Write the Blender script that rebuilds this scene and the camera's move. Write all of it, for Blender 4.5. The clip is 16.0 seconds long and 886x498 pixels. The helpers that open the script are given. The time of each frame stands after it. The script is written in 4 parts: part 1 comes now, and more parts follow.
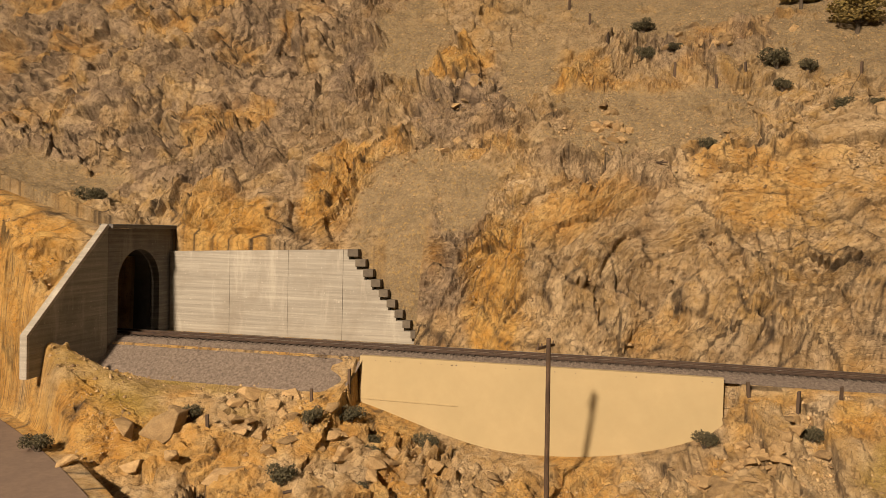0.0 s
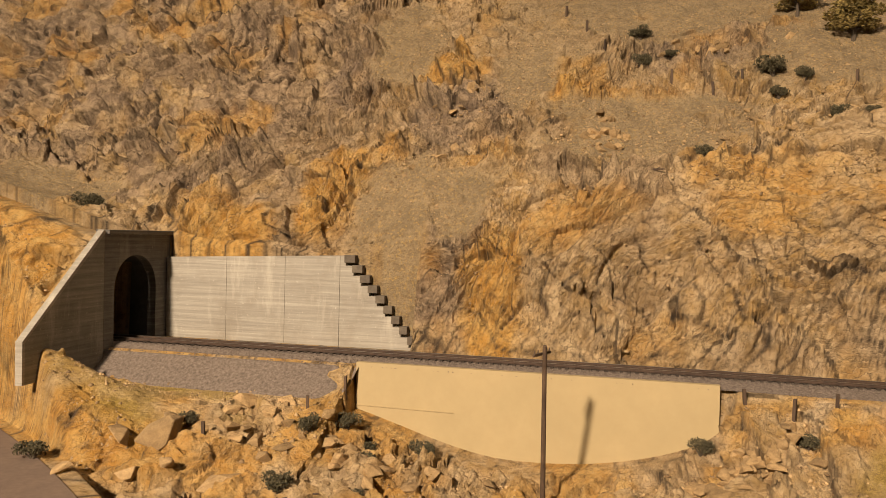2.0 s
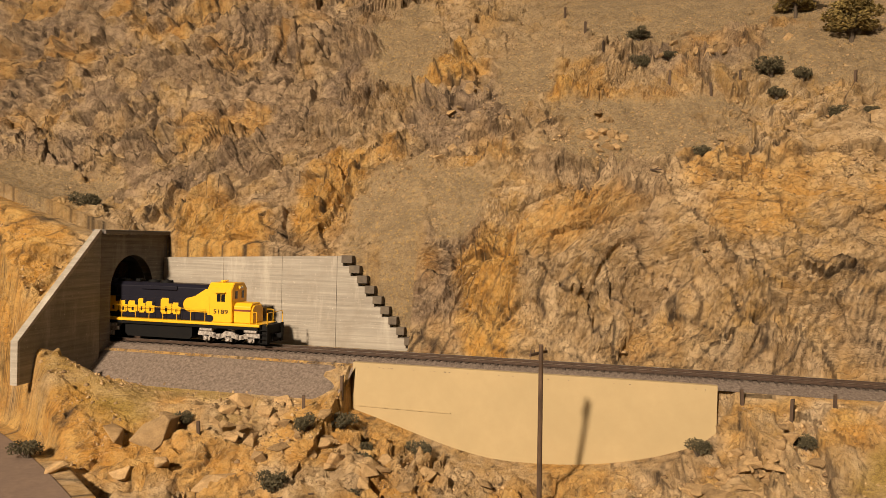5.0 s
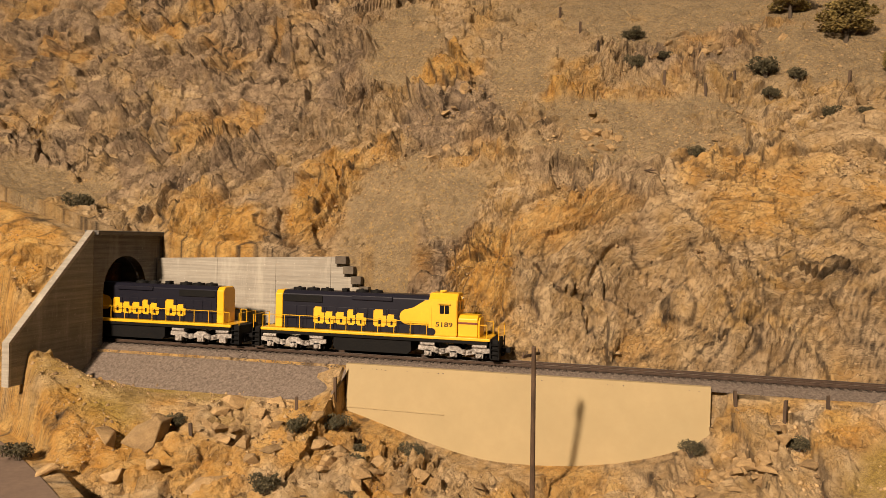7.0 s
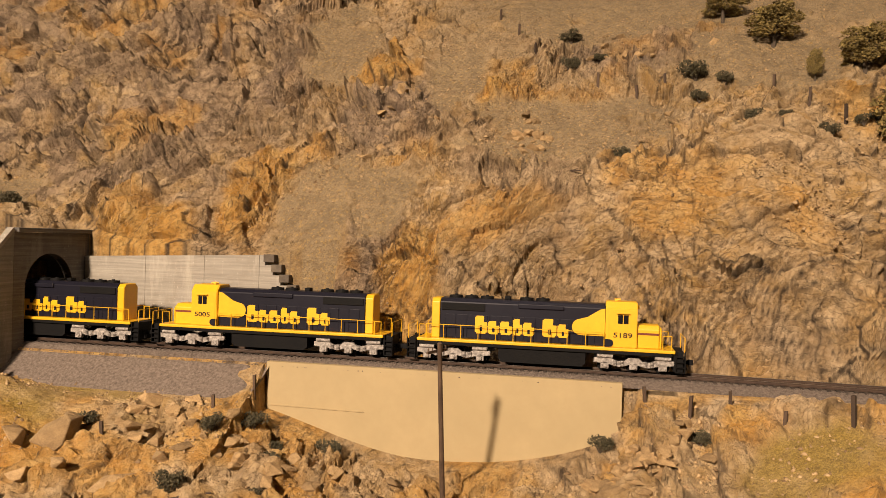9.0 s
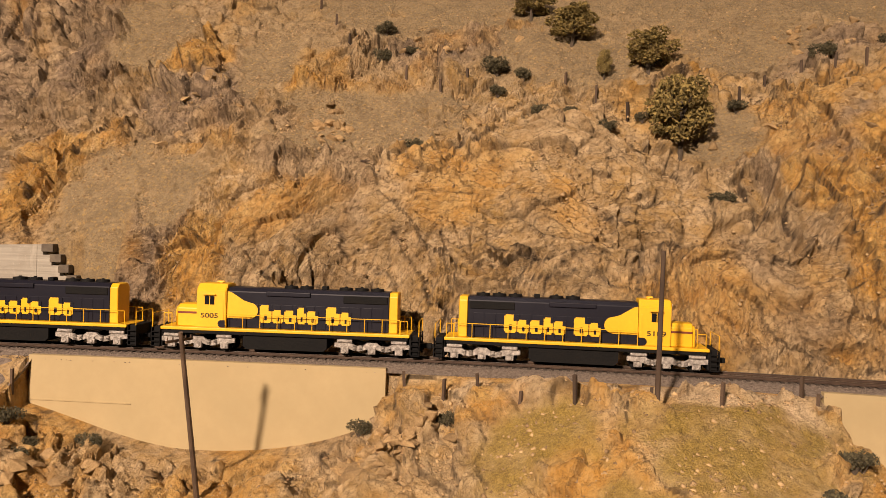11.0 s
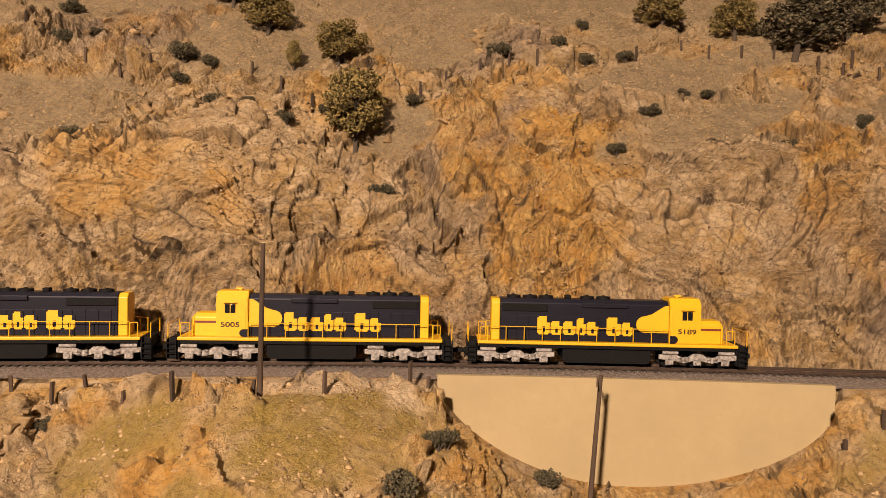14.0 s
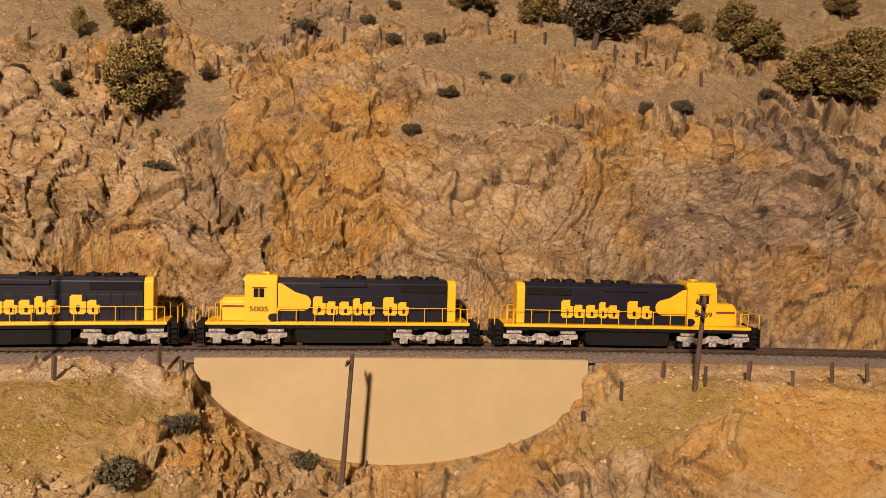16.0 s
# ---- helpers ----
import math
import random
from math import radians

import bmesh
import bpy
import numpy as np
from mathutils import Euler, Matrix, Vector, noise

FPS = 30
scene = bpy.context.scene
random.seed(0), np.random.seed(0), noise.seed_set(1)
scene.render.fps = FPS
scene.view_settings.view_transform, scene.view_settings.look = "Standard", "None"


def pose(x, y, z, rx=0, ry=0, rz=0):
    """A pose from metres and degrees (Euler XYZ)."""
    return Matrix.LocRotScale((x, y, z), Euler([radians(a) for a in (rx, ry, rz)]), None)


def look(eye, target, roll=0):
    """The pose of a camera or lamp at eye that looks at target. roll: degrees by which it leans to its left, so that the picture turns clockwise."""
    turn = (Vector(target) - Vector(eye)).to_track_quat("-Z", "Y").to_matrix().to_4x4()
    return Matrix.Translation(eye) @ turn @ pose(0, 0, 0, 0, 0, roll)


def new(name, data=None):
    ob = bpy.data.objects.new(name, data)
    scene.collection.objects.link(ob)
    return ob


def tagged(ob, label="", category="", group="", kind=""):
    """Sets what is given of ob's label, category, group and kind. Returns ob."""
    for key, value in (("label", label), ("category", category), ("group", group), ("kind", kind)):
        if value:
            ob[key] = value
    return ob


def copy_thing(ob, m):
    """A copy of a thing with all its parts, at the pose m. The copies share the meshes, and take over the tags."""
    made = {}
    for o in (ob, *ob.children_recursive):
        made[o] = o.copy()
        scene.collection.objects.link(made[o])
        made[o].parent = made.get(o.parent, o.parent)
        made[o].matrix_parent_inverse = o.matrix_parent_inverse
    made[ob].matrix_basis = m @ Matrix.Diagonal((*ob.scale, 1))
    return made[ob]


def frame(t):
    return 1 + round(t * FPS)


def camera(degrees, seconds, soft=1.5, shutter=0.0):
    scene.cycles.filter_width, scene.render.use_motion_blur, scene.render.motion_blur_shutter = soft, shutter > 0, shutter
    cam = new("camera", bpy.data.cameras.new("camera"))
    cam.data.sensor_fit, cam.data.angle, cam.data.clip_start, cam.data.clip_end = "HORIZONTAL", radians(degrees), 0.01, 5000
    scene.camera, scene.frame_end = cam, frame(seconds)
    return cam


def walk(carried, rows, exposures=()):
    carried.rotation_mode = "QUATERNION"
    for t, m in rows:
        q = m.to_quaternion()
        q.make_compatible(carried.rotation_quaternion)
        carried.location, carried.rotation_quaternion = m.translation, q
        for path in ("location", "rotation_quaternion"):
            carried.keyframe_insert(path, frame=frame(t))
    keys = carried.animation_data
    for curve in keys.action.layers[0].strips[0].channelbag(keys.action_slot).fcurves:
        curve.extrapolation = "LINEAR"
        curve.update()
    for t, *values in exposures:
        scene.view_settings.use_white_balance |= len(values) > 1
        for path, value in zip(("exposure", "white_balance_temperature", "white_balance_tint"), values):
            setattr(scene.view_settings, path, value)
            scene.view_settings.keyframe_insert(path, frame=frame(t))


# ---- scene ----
cam = camera(60.94, 16.0, 0.7)
PATH = [
    (0, (0.22531, -0.63733, 0.11299), (-0.2385, 1.3076, 0.0657), 1.26),
    (0.5, (0.22619, -0.63725, 0.11344), (-0.2364, 1.3081, 0.0717), 1.26),
    (1, (0.22653, -0.63661, 0.11482), (-0.2307, 1.3099, 0.0715), 1.33),
    (1.5, (0.22722, -0.63742, 0.11408), (-0.2334, 1.3085, 0.0782), 1.31),
    (2, (0.22634, -0.63721, 0.11456), (-0.2324, 1.3092, 0.0802), 1.37),
    (2.5, (0.22712, -0.63552, 0.11233), (-0.2349, 1.3101, 0.0811), 1.29),
    (3, (0.22574, -0.63568, 0.11145), (-0.2392, 1.3093, 0.0824), 1.28),
    (3.5, (0.22500, -0.63504, 0.11294), (-0.2372, 1.3106, 0.0847), 1.33),
    (4, (0.22589, -0.63535, 0.11213), (-0.2343, 1.3108, 0.0871), 1.40),
    (6.5, (0.23131, -0.63371, 0.11114), (-0.2242, 1.3136, 0.0863), 1.41),
    (7, (0.23153, -0.63280, 0.11313), (-0.2202, 1.3153, 0.0860), 1.42),
    (7.5, (0.23572, -0.63067, 0.11162), (-0.2147, 1.3178, 0.0908), 1.44),
    (8, (0.24683, -0.62831, 0.11057), (-0.1993, 1.3212, 0.0956), 1.48),
    (10.3, (0.34313, -0.62549, 0.11287), (0.1240, 1.3622, 0.0790), 1.76),
    (10.5, (0.35580, -0.62438, 0.11478), (0.1676, 1.3664, 0.0778), 1.76),
    (11, (0.38577, -0.62342, 0.11282), (0.2764, 1.3732, 0.0760), 1.72),
    (11.5, (0.41798, -0.62533, 0.11469), (0.3860, 1.3740, 0.0733), 1.63),
    (12, (0.44763, -0.62620, 0.11536), (0.4913, 1.3729, 0.0721), 1.56),
    (12.5, (0.47612, -0.62715, 0.11816), (0.5992, 1.3685, 0.0729), 1.47),
    (13, (0.49696, -0.62931, 0.12152), (0.6874, 1.3611, 0.0766), 1.32),
    (13.5, (0.52230, -0.62744, 0.12214), (0.7981, 1.3528, 0.0703), 1.16),
    (14, (0.54934, -0.63177, 0.12016), (0.8897, 1.3383, 0.0640), 1.15),
    (14.5, (0.57967, -0.64125, 0.12251), (0.9790, 1.3174, 0.0579), 1.15),
    (15, (0.60501, -0.64304, 0.12116), (1.0798, 1.2984, 0.0479), 1.27),
    (15.5, (0.62854, -0.64618, 0.12109), (1.1741, 1.2763, 0.0399), 1.43),
    (16, (0.65174, -0.64845, 0.11786), (1.2742, 1.2501, 0.0277), 1.54),
]
walk(cam, [(t, look(eye, target, roll)) for t, eye, target, roll in PATH],
     [(0, 0.0, 6500, 10), (7, 0.0, 6500, 12), (11, 0.03, 6500, 18), (16, 0.05, 6500, 20)])

# ---- light: warm room lamps, high in front of the layout ----
world = bpy.data.worlds.new("room_air")
world.use_nodes = True
world.node_tree.nodes["Background"].inputs[0].default_value = (1.0, 0.86, 0.68, 1)
world.node_tree.nodes["Background"].inputs[1].default_value = 0.03
scene.world = world


def area_lamp(name, eye, target, size, watts, colour):
    lamp = bpy.data.lights.new(name, "AREA")
    lamp.shape, lamp.size, lamp.energy, lamp.color = "DISK", size, watts, colour
    ob = new(name, lamp)
    ob.matrix_world = look(eye, target)
    return ob


area_lamp("track_spotlight", (-0.40, -2.3, 1.22), (0.60, 0.1, 0.05), 0.14, 150, (1.0, 0.79, 0.58))
area_lamp("ceiling_lamp", (0.35, -0.25, 1.75), (0.5, 0.15, 0.1), 0.7, 4.2, (1.0, 0.83, 0.66))
scene.view_settings.exposure = 0.0

# ---- numbers, noise and the shape of the ground ----
def sm(a, b, x):
    t = np.clip((x - a) / (b - a), 0.0, 1.0)
    return t * t * (3 - 2 * t)


def track_y(x):
    """Centre line of the track: straight, then a bend of 3.2 m radius."""
    return 0.036 - np.where(x > 0.22, 3.2 - np.sqrt(np.maximum(3.2 ** 2 - (x - 0.22) ** 2, 0.01)), 0.0)


def wall_cut(x, e):
    """Depth of the ravines that the two retaining walls close, e metres out from the wall."""
    u = (x - 0.153) / 0.1545
    bowl = np.where(u < 0, sm(-1.35, -0.05, u) * 1.06 - 0.06, np.maximum(1 - u * u, 0) ** 0.7)
    a = np.where(np.abs(u) < 1, 0.036 + 0.0395 * bowl, 0.036 * sm(np.where(u < 0, 0.003, 0.016), 0.0, (np.abs(u) - 1) * 0.1545))
    u = (x - 0.807 + 0.25 * e) / (0.1570 - 0.25 * e)
    near = np.where(u > 0, 0.030, 0.006)
    c = np.where(np.abs(u) < 1, near + (0.087 - near) * np.maximum(1 - u * u, 0) ** 0.7, near * sm(0.014, 0.0, (np.abs(u) - 1) * 0.157))
    return a + c


def road_side(x, y):
    """Metres past the edge of the dirt road at the foot of the tunnel hill."""
    far = -(x + 0.252) * 0.580 - (y + 0.100) * 0.8135
    return far - 0.25 * ((x + 0.19) * 0.8135 - (y + 0.18) * 0.58) ** 2


def base_height(x, y):
    d = y - track_y(x)
    d = d + np.where(d > 0.03, 0.005 * np.sin(x * 17) + 0.003 * np.sin(x * 41 + 1), 0.0)
    # hillside behind the track
    foot = np.interp(d, [0.04, 0.06, 0.085, 0.12, 0.16, 0.2, 0.29, 0.345, 0.45, 0.7, 1.0, 2.0], [-0.012, 0.078, 0.125, 0.163, 0.205, 0.242, 0.317, 0.372, 0.455, 0.60, 0.72, 1.05])
    low = sm(0.24, 0.06, d)
    foot = foot * (1 + low * (0.28 * np.exp(-((x - 0.43) / 0.10) ** 2) - 0.34 * np.exp(-((x - 0.83) / 0.11) ** 2) + 0.30 * np.exp(-((x - 1.12) / 0.11) ** 2)))
    foot = foot - 0.030 * np.exp(-((x - 0.60) / 0.08) ** 2 - ((d - 0.18) / 0.06) ** 2) + 0.035 * np.exp(-((x - 0.28) / 0.10) ** 2 - ((d - 0.10) / 0.04) ** 2)
    foot = foot + 0.35 * np.maximum(d - 0.25, 0) * sm(0.05, -0.25, x)
    hill = np.maximum(foot, -0.003)
    # ground over the long concrete wall beside the tunnel
    hill = np.where((x < 0.028) & (y <= 0.108), -0.003, hill)
    hill = np.where((x < -0.02) & (y > 0.108), np.maximum(hill, 0.086 - 0.9 * np.maximum(x + 0.06, 0)), hill)
    hill = np.maximum(hill, np.where(y > 0.04, -0.003, -1))
    # spur that the tunnel pierces
    left = np.maximum(-(x + 0.276), 0.0)
    spur = np.interp(y, [-0.35, -0.106, 0.001, 0.12, 0.3], [-0.17, 0.008, 0.106, 0.112, 0.19]) + 0.30 * left
    hill = np.where(x < -0.2715, np.maximum(hill, spur), hill)
    # ground in front of the track
    e = -(d + 0.032)
    shelf = 0.010 + 0.085 * np.exp(-((x - 0.51) / 0.11) ** 2) + 0.095 * np.exp(-((x - 1.13) / 0.15) ** 2)
    out = -0.003 - 0.012 * sm(0.0, 0.02, e) * np.clip(1.2 - shelf / 0.05, 0, 1) - np.maximum(e - shelf, 0) * (0.55 - 0.12 * sm(0.45, 0.0, x))
    out = out + 0.058 * np.exp(-((x + 0.29) / 0.11) ** 2) * sm(0.028, 0.085, e)
    out = out - 0.006 * sm(0.0, -0.03, x) * sm(0.052, 0.038, e)
    cut = wall_cut(x, np.maximum(e, 0))
    ravine = np.minimum(out, -cut - np.maximum(e - 0.0035, 0) * 0.22)
    out = np.where(cut > 0.004, ravine, out)
    z = np.where(e > 0, out, np.where(d < 0.04, -0.003, hill))
    z = np.where(x < -0.2715, np.maximum(z, np.where(e > -0.02, spur, z)), z)
    by = sm(-0.014, 0.0, road_side(x, y)) * sm(0.06, -0.06, x)
    return z * (1 - by) - 0.062 * by


PERM = np.random.RandomState(4).permutation(4096)


def hashed(i, j, k, salt):
    return PERM[(PERM[(PERM[(i + salt) & 4095] + j) & 4095] + k) & 4095] / 4095.0


def perlin(p, salt=0):
    """Gradient noise, -1 to 1, at an (n, 3) array of points."""
    c = np.floor(p).astype(np.int64)
    f = p - c
    u = f * f * f * (f * (f * 6 - 15) + 10)
    total = np.zeros(len(p))
    for a in (0, 1):
        for b in (0, 1):
            for d in (0, 1):
                h = hashed(c[:, 0] + a, c[:, 1] + b, c[:, 2] + d, salt) * 6.2832
                g = np.cos(h) * (f[:, 0] - a) + np.sin(h) * (f[:, 1] - b) + np.sin(2.7 * h + 1) * (f[:, 2] - d)
                w = (u[:, 0] if a else 1 - u[:, 0]) * (u[:, 1] if b else 1 - u[:, 1]) * (u[:, 2] if d else 1 - u[:, 2])
                total += w * g
    return total


def fbm(p, octaves, salt=0, gain=0.5):
    total, amp = np.zeros(len(p)), 1.0
    for n in range(octaves):
        total += amp * perlin(p * 2.03 ** n, salt + 17 * n)
        amp *= gain
    return total


def chunks(p, salt=0, width=0.09):
    """Broken rock: every cell is a tilted slab. Gives its height and the nearness of a slab edge."""
    c = np.floor(p).astype(np.int64)
    near, second = np.full(len(p), 9.0), np.full(len(p), 9.0)
    best, who = np.zeros(len(p)), np.zeros(len(p))
    for a in (-1, 0, 1):
        for b in (-1, 0, 1):
            for d in (-1, 0, 1):
                i, j, k = c[:, 0] + a, c[:, 1] + b, c[:, 2] + d
                h = hashed(i, j, k, salt)
                q = p - np.stack([i + h, j + (h * 7.13) % 1, k + (h * 13.7) % 1], 1)
                dist = (q * q).sum(1)
                slab = (h * 31.7) % 1 - 0.5 + q[:, 0] * ((h * 57.3) % 1 - 0.5) * 1.5 + q[:, 2] * ((h * 91.9) % 1 - 0.35) * 1.5
                closer = dist < near
                second = np.where(closer, near, np.minimum(second, dist))
                best = np.where(closer, slab, best)
                who = np.where(closer, h, who)
                near = np.where(closer, dist, near)
    return best, np.exp(-((np.sqrt(second) - np.sqrt(near)) / width) ** 2), who


BUSHES = [
    (-0.359, 0.096, 0.0145), (-0.396, 0.08, 0.012), (0.306, 0.183, 0.0105), (-0.112, -0.09, 0.0079), (-0.015, -0.07, 0.0089), (0.005, -0.038, 0.0102),
    (0.026, -0.04, 0.0069), (0.034, -0.07, 0.0088), (0.069, -0.031, 0.0101), (-0.202, -0.156, 0.0103), (-0.004, -0.148, 0.01), (0.04, -0.111, 0.0075),
    (0.29, -0.03, 0.0089), (0.361, -0.052, 0.0087), (0.395, 0.314, 0.0166), (0.427, 0.303, 0.011), (0.443, 0.212, 0.0112), (0.391, 0.182, 0.0077),
    (0.245, 0.399, 0.0135), (0.284, 0.368, 0.0102), (0.245, 0.355, 0.0114), (0.396, 0.283, 0.0107),
]
BUSHES2 = [
    (0.519, 0.215, 0.0102), (0.477, 0.224, 0.0073), (0.562, 0.252, 0.0076), (0.576, 0.224, 0.0092), (0.771, 0.279, 0.0155), (0.615, 0.126, 0.0132),
    (0.641, -0.102, 0.0105), (1.002, 0.192, 0.0106), (0.921, 0.167, 0.0112), (0.873, 0.146, 0.0101), (0.976, 0.194, 0.0053), (1.045, 0.094, 0.0098),
    (1.126, 0.083, 0.0083), (1.164, 0.07, 0.0117), (0.647, -0.1, 0.0088), (0.608, -0.154, 0.0131), (0.734, -0.073, 0.0105), (0.77, 0.277, 0.0134),
    (0.894, 0.325, 0.0088), (0.846, 0.292, 0.0098), (0.88, 0.266, 0.0103), (0.928, 0.259, 0.0111), (0.575, 0.253, 0.0089), (0.663, 0.242, 0.0113),
    (1.124, 0.084, 0.008), (1.163, 0.074, 0.0107), (1.272, 0.062, 0.012), (0.971, 0.194, 0.0051), (0.853, 0.296, 0.0105),
]
TREES = [
    (0.577, 0.3, 0.0304, 0.0574), (0.593, 0.204, 0.0331, 0.0903), (0.489, 0.351, 0.0319, 0.0532), (0.44, 0.415, 0.0266, 0.0455), (0.523, 0.296, 0.0093, 0.0366), (0.997, 0.303, 0.0299, 0.0523),
    (1.075, 0.26, 0.0297, 0.0556), (1.128, 0.213, 0.0473, 0.0801), (1.191, 0.203, 0.0374, 0.0673), (1.256, 0.187, 0.0149, 0.0297), (1.308, 0.165, 0.03, 0.06), (1.32, 0.136, 0.0309, 0.0589),
    (1.334, 0.068, 0.0337, 0.0667), (1.417, 0.072, 0.0299, 0.0673), (1.358, 0.025, 0.038, 0.0656), (1.472, 0.161, 0.0208, 0.0333),
]
HILL_POSTS = [
    (0.281, 0.322), (0.327, 0.295), (0.359, 0.299), (0.174, 0.405), (0.199, 0.37), (0.143, 0.446),
    (0.476, 0.281), (0.51, 0.264), (0.546, 0.259), (0.706, 0.277), (0.75, 0.282), (0.783, 0.272),
    (0.673, 0.262), (0.748, 0.281), (0.781, 0.278), (0.82, 0.276), (0.857, 0.269), (0.944, 0.263),
    (1.004, 0.262), (1.035, 0.25), (1.069, 0.232), (1.105, 0.22), (1.149, 0.196), (1.172, 0.182),
    (1.189, 0.189), (1.191, 0.146), (1.205, 0.149), (1.217, 0.112), (1.266, 0.07), (1.293, 0.054),
    (1.317, 0.036), (1.342, 0.015), (1.358, -0.015),
]
FENCE = [
    (-0.026, -0.049, 0.0111), (-0.004, -0.018, 0.0171), (-0.089, -0.106, 0.0108), (0.324, -0.013, 0.0145), (0.357, -0.026, 0.017), (0.384, -0.035, 0.0134),
    (0.416, -0.062, 0.0105), (0.454, -0.083, 0.0227), (0.508, -0.078, 0.0152), (0.559, -0.076, 0.0181), (0.626, -0.048, 0.0187), (0.642, -0.04, 0.01),
    (0.955, -0.081, 0.0146), (0.929, -0.152, 0.0149), (0.952, -0.121, 0.012), (0.965, -0.145, 0.0154), (1.002, -0.145, 0.0149), (1.001, -0.146, 0.0131),
    (1.022, -0.17, 0.0147), (1.051, -0.183, 0.0158), (1.077, -0.2, 0.0133), (1.12, -0.194, 0.0168), (1.157, -0.193, 0.0165),
]
OCHRE = [
    (-0.272, -0.102, 0.0311, 0.0311), (-0.181, -0.125, 0.0567, 0.0283), (-0.347, -0.029, 0.0527, 0.0469), (-0.087, 0.161, 0.0362, 0.0362), (-0.002, 0.343, 0.0434, 0.029), (0.209, 0.217, 0.0181, 0.0302),
    (0.166, 0.285, 0.0264, 0.0198), (-0.003, 0.109, 0.0274, 0.0274), (0.102, 0.091, 0.026, 0.0208), (0.393, -0.047, 0.0264, 0.0176), (-0.406, 0.154, 0.0178, 0.0142), (-0.202, 0.117, 0.0486, 0.0182),
    (0.778, 0.093, 0.0493, 0.0493), (0.66, 0.202, 0.024, 0.012), (0.449, -0.129, 0.022, 0.0146), (0.825, 0.153, 0.0752, 0.0347), (0.785, 0.089, 0.0579, 0.0368), (0.724, 0.154, 0.034, 0.0227),
    (1.066, -0.237, 0.0633, 0.038), (1.08, 0.06, 0.0351, 0.0146),
]
GREY = [
    (-0.652, 0.359, 0.0855, 0.0665), (-0.302, 0.365, 0.0819, 0.0409), (-0.119, 0.317, 0.0363, 0.0871), (0.038, 0.268, 0.0659, 0.0593), (0.057, 0.105, 0.0321, 0.0321), (-0.243, 0.256, 0.0859, 0.0429),
    (0.335, 0.37, 0.0806, 0.0293), (0.393, 0.385, 0.0515, 0.0221), (0.774, 0.308, 0.0496, 0.0283), (0.75, 0.176, 0.0881, 0.0264),
    (1.203, -0.013, 0.0946, 0.0473), (1.173, -0.054, 0.1111, 0.0444), (0.799, 0.313, 0.0633, 0.0211),
]
SOIL = [
    (0.251, 0.23, 0.0983, 0.043), (-0.015, 0.143, 0.0459, 0.0459), (0.058, 0.152, 0.0397, 0.0284), (0.105, 0.332, 0.0351, 0.0561), (0.465, 0.342, 0.0872, 0.0436), (-0.437, 0.126, 0.0852, 0.0426),
    (-0.073, 0.397, 0.0468, 0.0625), (0.497, 0.331, 0.0897, 0.0414), (0.424, -0.103, 0.0422, 0.023), (0.545, -0.139, 0.0433, 0.0252), (0.261, 0.268, 0.0982, 0.0196),
    (1.003, 0.227, 0.1351, 0.027), (0.987, 0.149, 0.0981, 0.0245), (0.697, 0.33, 0.0847, 0.0282), (0.58, -0.085, 0.053, 0.0245), (0.99, -0.168, 0.0551, 0.0212), (1.214, 0.098, 0.0863, 0.0266),
    (0.645, 0.222, 0.0432, 0.0247),
]
BOULDERS = [
    (-0.154, -0.125, 0.0176), (-0.118, -0.113, 0.021), (-0.08, -0.047, 0.0143), (-0.049, -0.034, 0.0143), (-0.053, -0.14, 0.0168), (-0.032, -0.12, 0.011),
    (-0.021, -0.094, 0.0104), (-0.001, -0.096, 0.0094), (0.005, -0.077, 0.0097), (0.049, -0.049, 0.0108), (0.085, -0.058, 0.015), (0.115, -0.023, 0.0092),
    (0.32, -0.072, 0.01), (0.339, -0.077, 0.0092), (0.351, -0.035, 0.008), (0.31, -0.015, 0.0073), (0.366, -0.067, 0.0076), (-0.121, -0.151, 0.0149),
    (0.043, -0.088, 0.0111), (0.129, -0.05, 0.0088), (-0.072, -0.089, 0.0118), (-0.16, -0.174, 0.0106), (-0.094, -0.149, 0.0112), (-0.015, -0.08, 0.0062),
    (0.017, -0.095, 0.0086), (0.047, -0.011, 0.0076), (0.052, -0.074, 0.0078),
]
FIELDS = [
    (0.04, 0.258, 0.0585, 0.052), (0.334, 0.365, 0.0801, 0.0255), (0.419, 0.235, 0.0571, 0.0254), (-0.066, -0.074, 0.0504, 0.0229), (0.011, -0.078, 0.0526, 0.0219), (0.326, -0.067, 0.0337, 0.0147),
    (0.208, 0.226, 0.0183, 0.0244), (0.72, 0.202, 0.0847, 0.0302), (0.783, 0.323, 0.0499, 0.0178), (0.829, 0.214, 0.0761, 0.019), (0.316, -0.07, 0.0326, 0.0163),
]


def zone(x, y, spots, wobble, deep=1.0):
    """1 inside the patches of a list, with frayed edges."""
    total = np.zeros_like(x)
    for cx, cy, rx, ry in spots:
        r = ((x - cx) / (1.15 * rx)) ** 2 + ((y - cy) / (1.25 * ry * deep)) ** 2
        total = np.maximum(total, sm(1.5, 0.45, r + wobble))
    return total


# ---- materials ----
def material(name, rough=0.8, metal=0.0):
    m = bpy.data.materials.new(name)
    m.use_nodes = True
    b = m.node_tree.nodes["Principled BSDF"]
    b.inputs["Roughness"].default_value, b.inputs["Metallic"].default_value = rough, metal
    return m, m.node_tree, b


def node(tree, kind, **values):
    n = tree.nodes.new(kind)
    for key, value in values.items():
        n.inputs[key].default_value = value
    return n


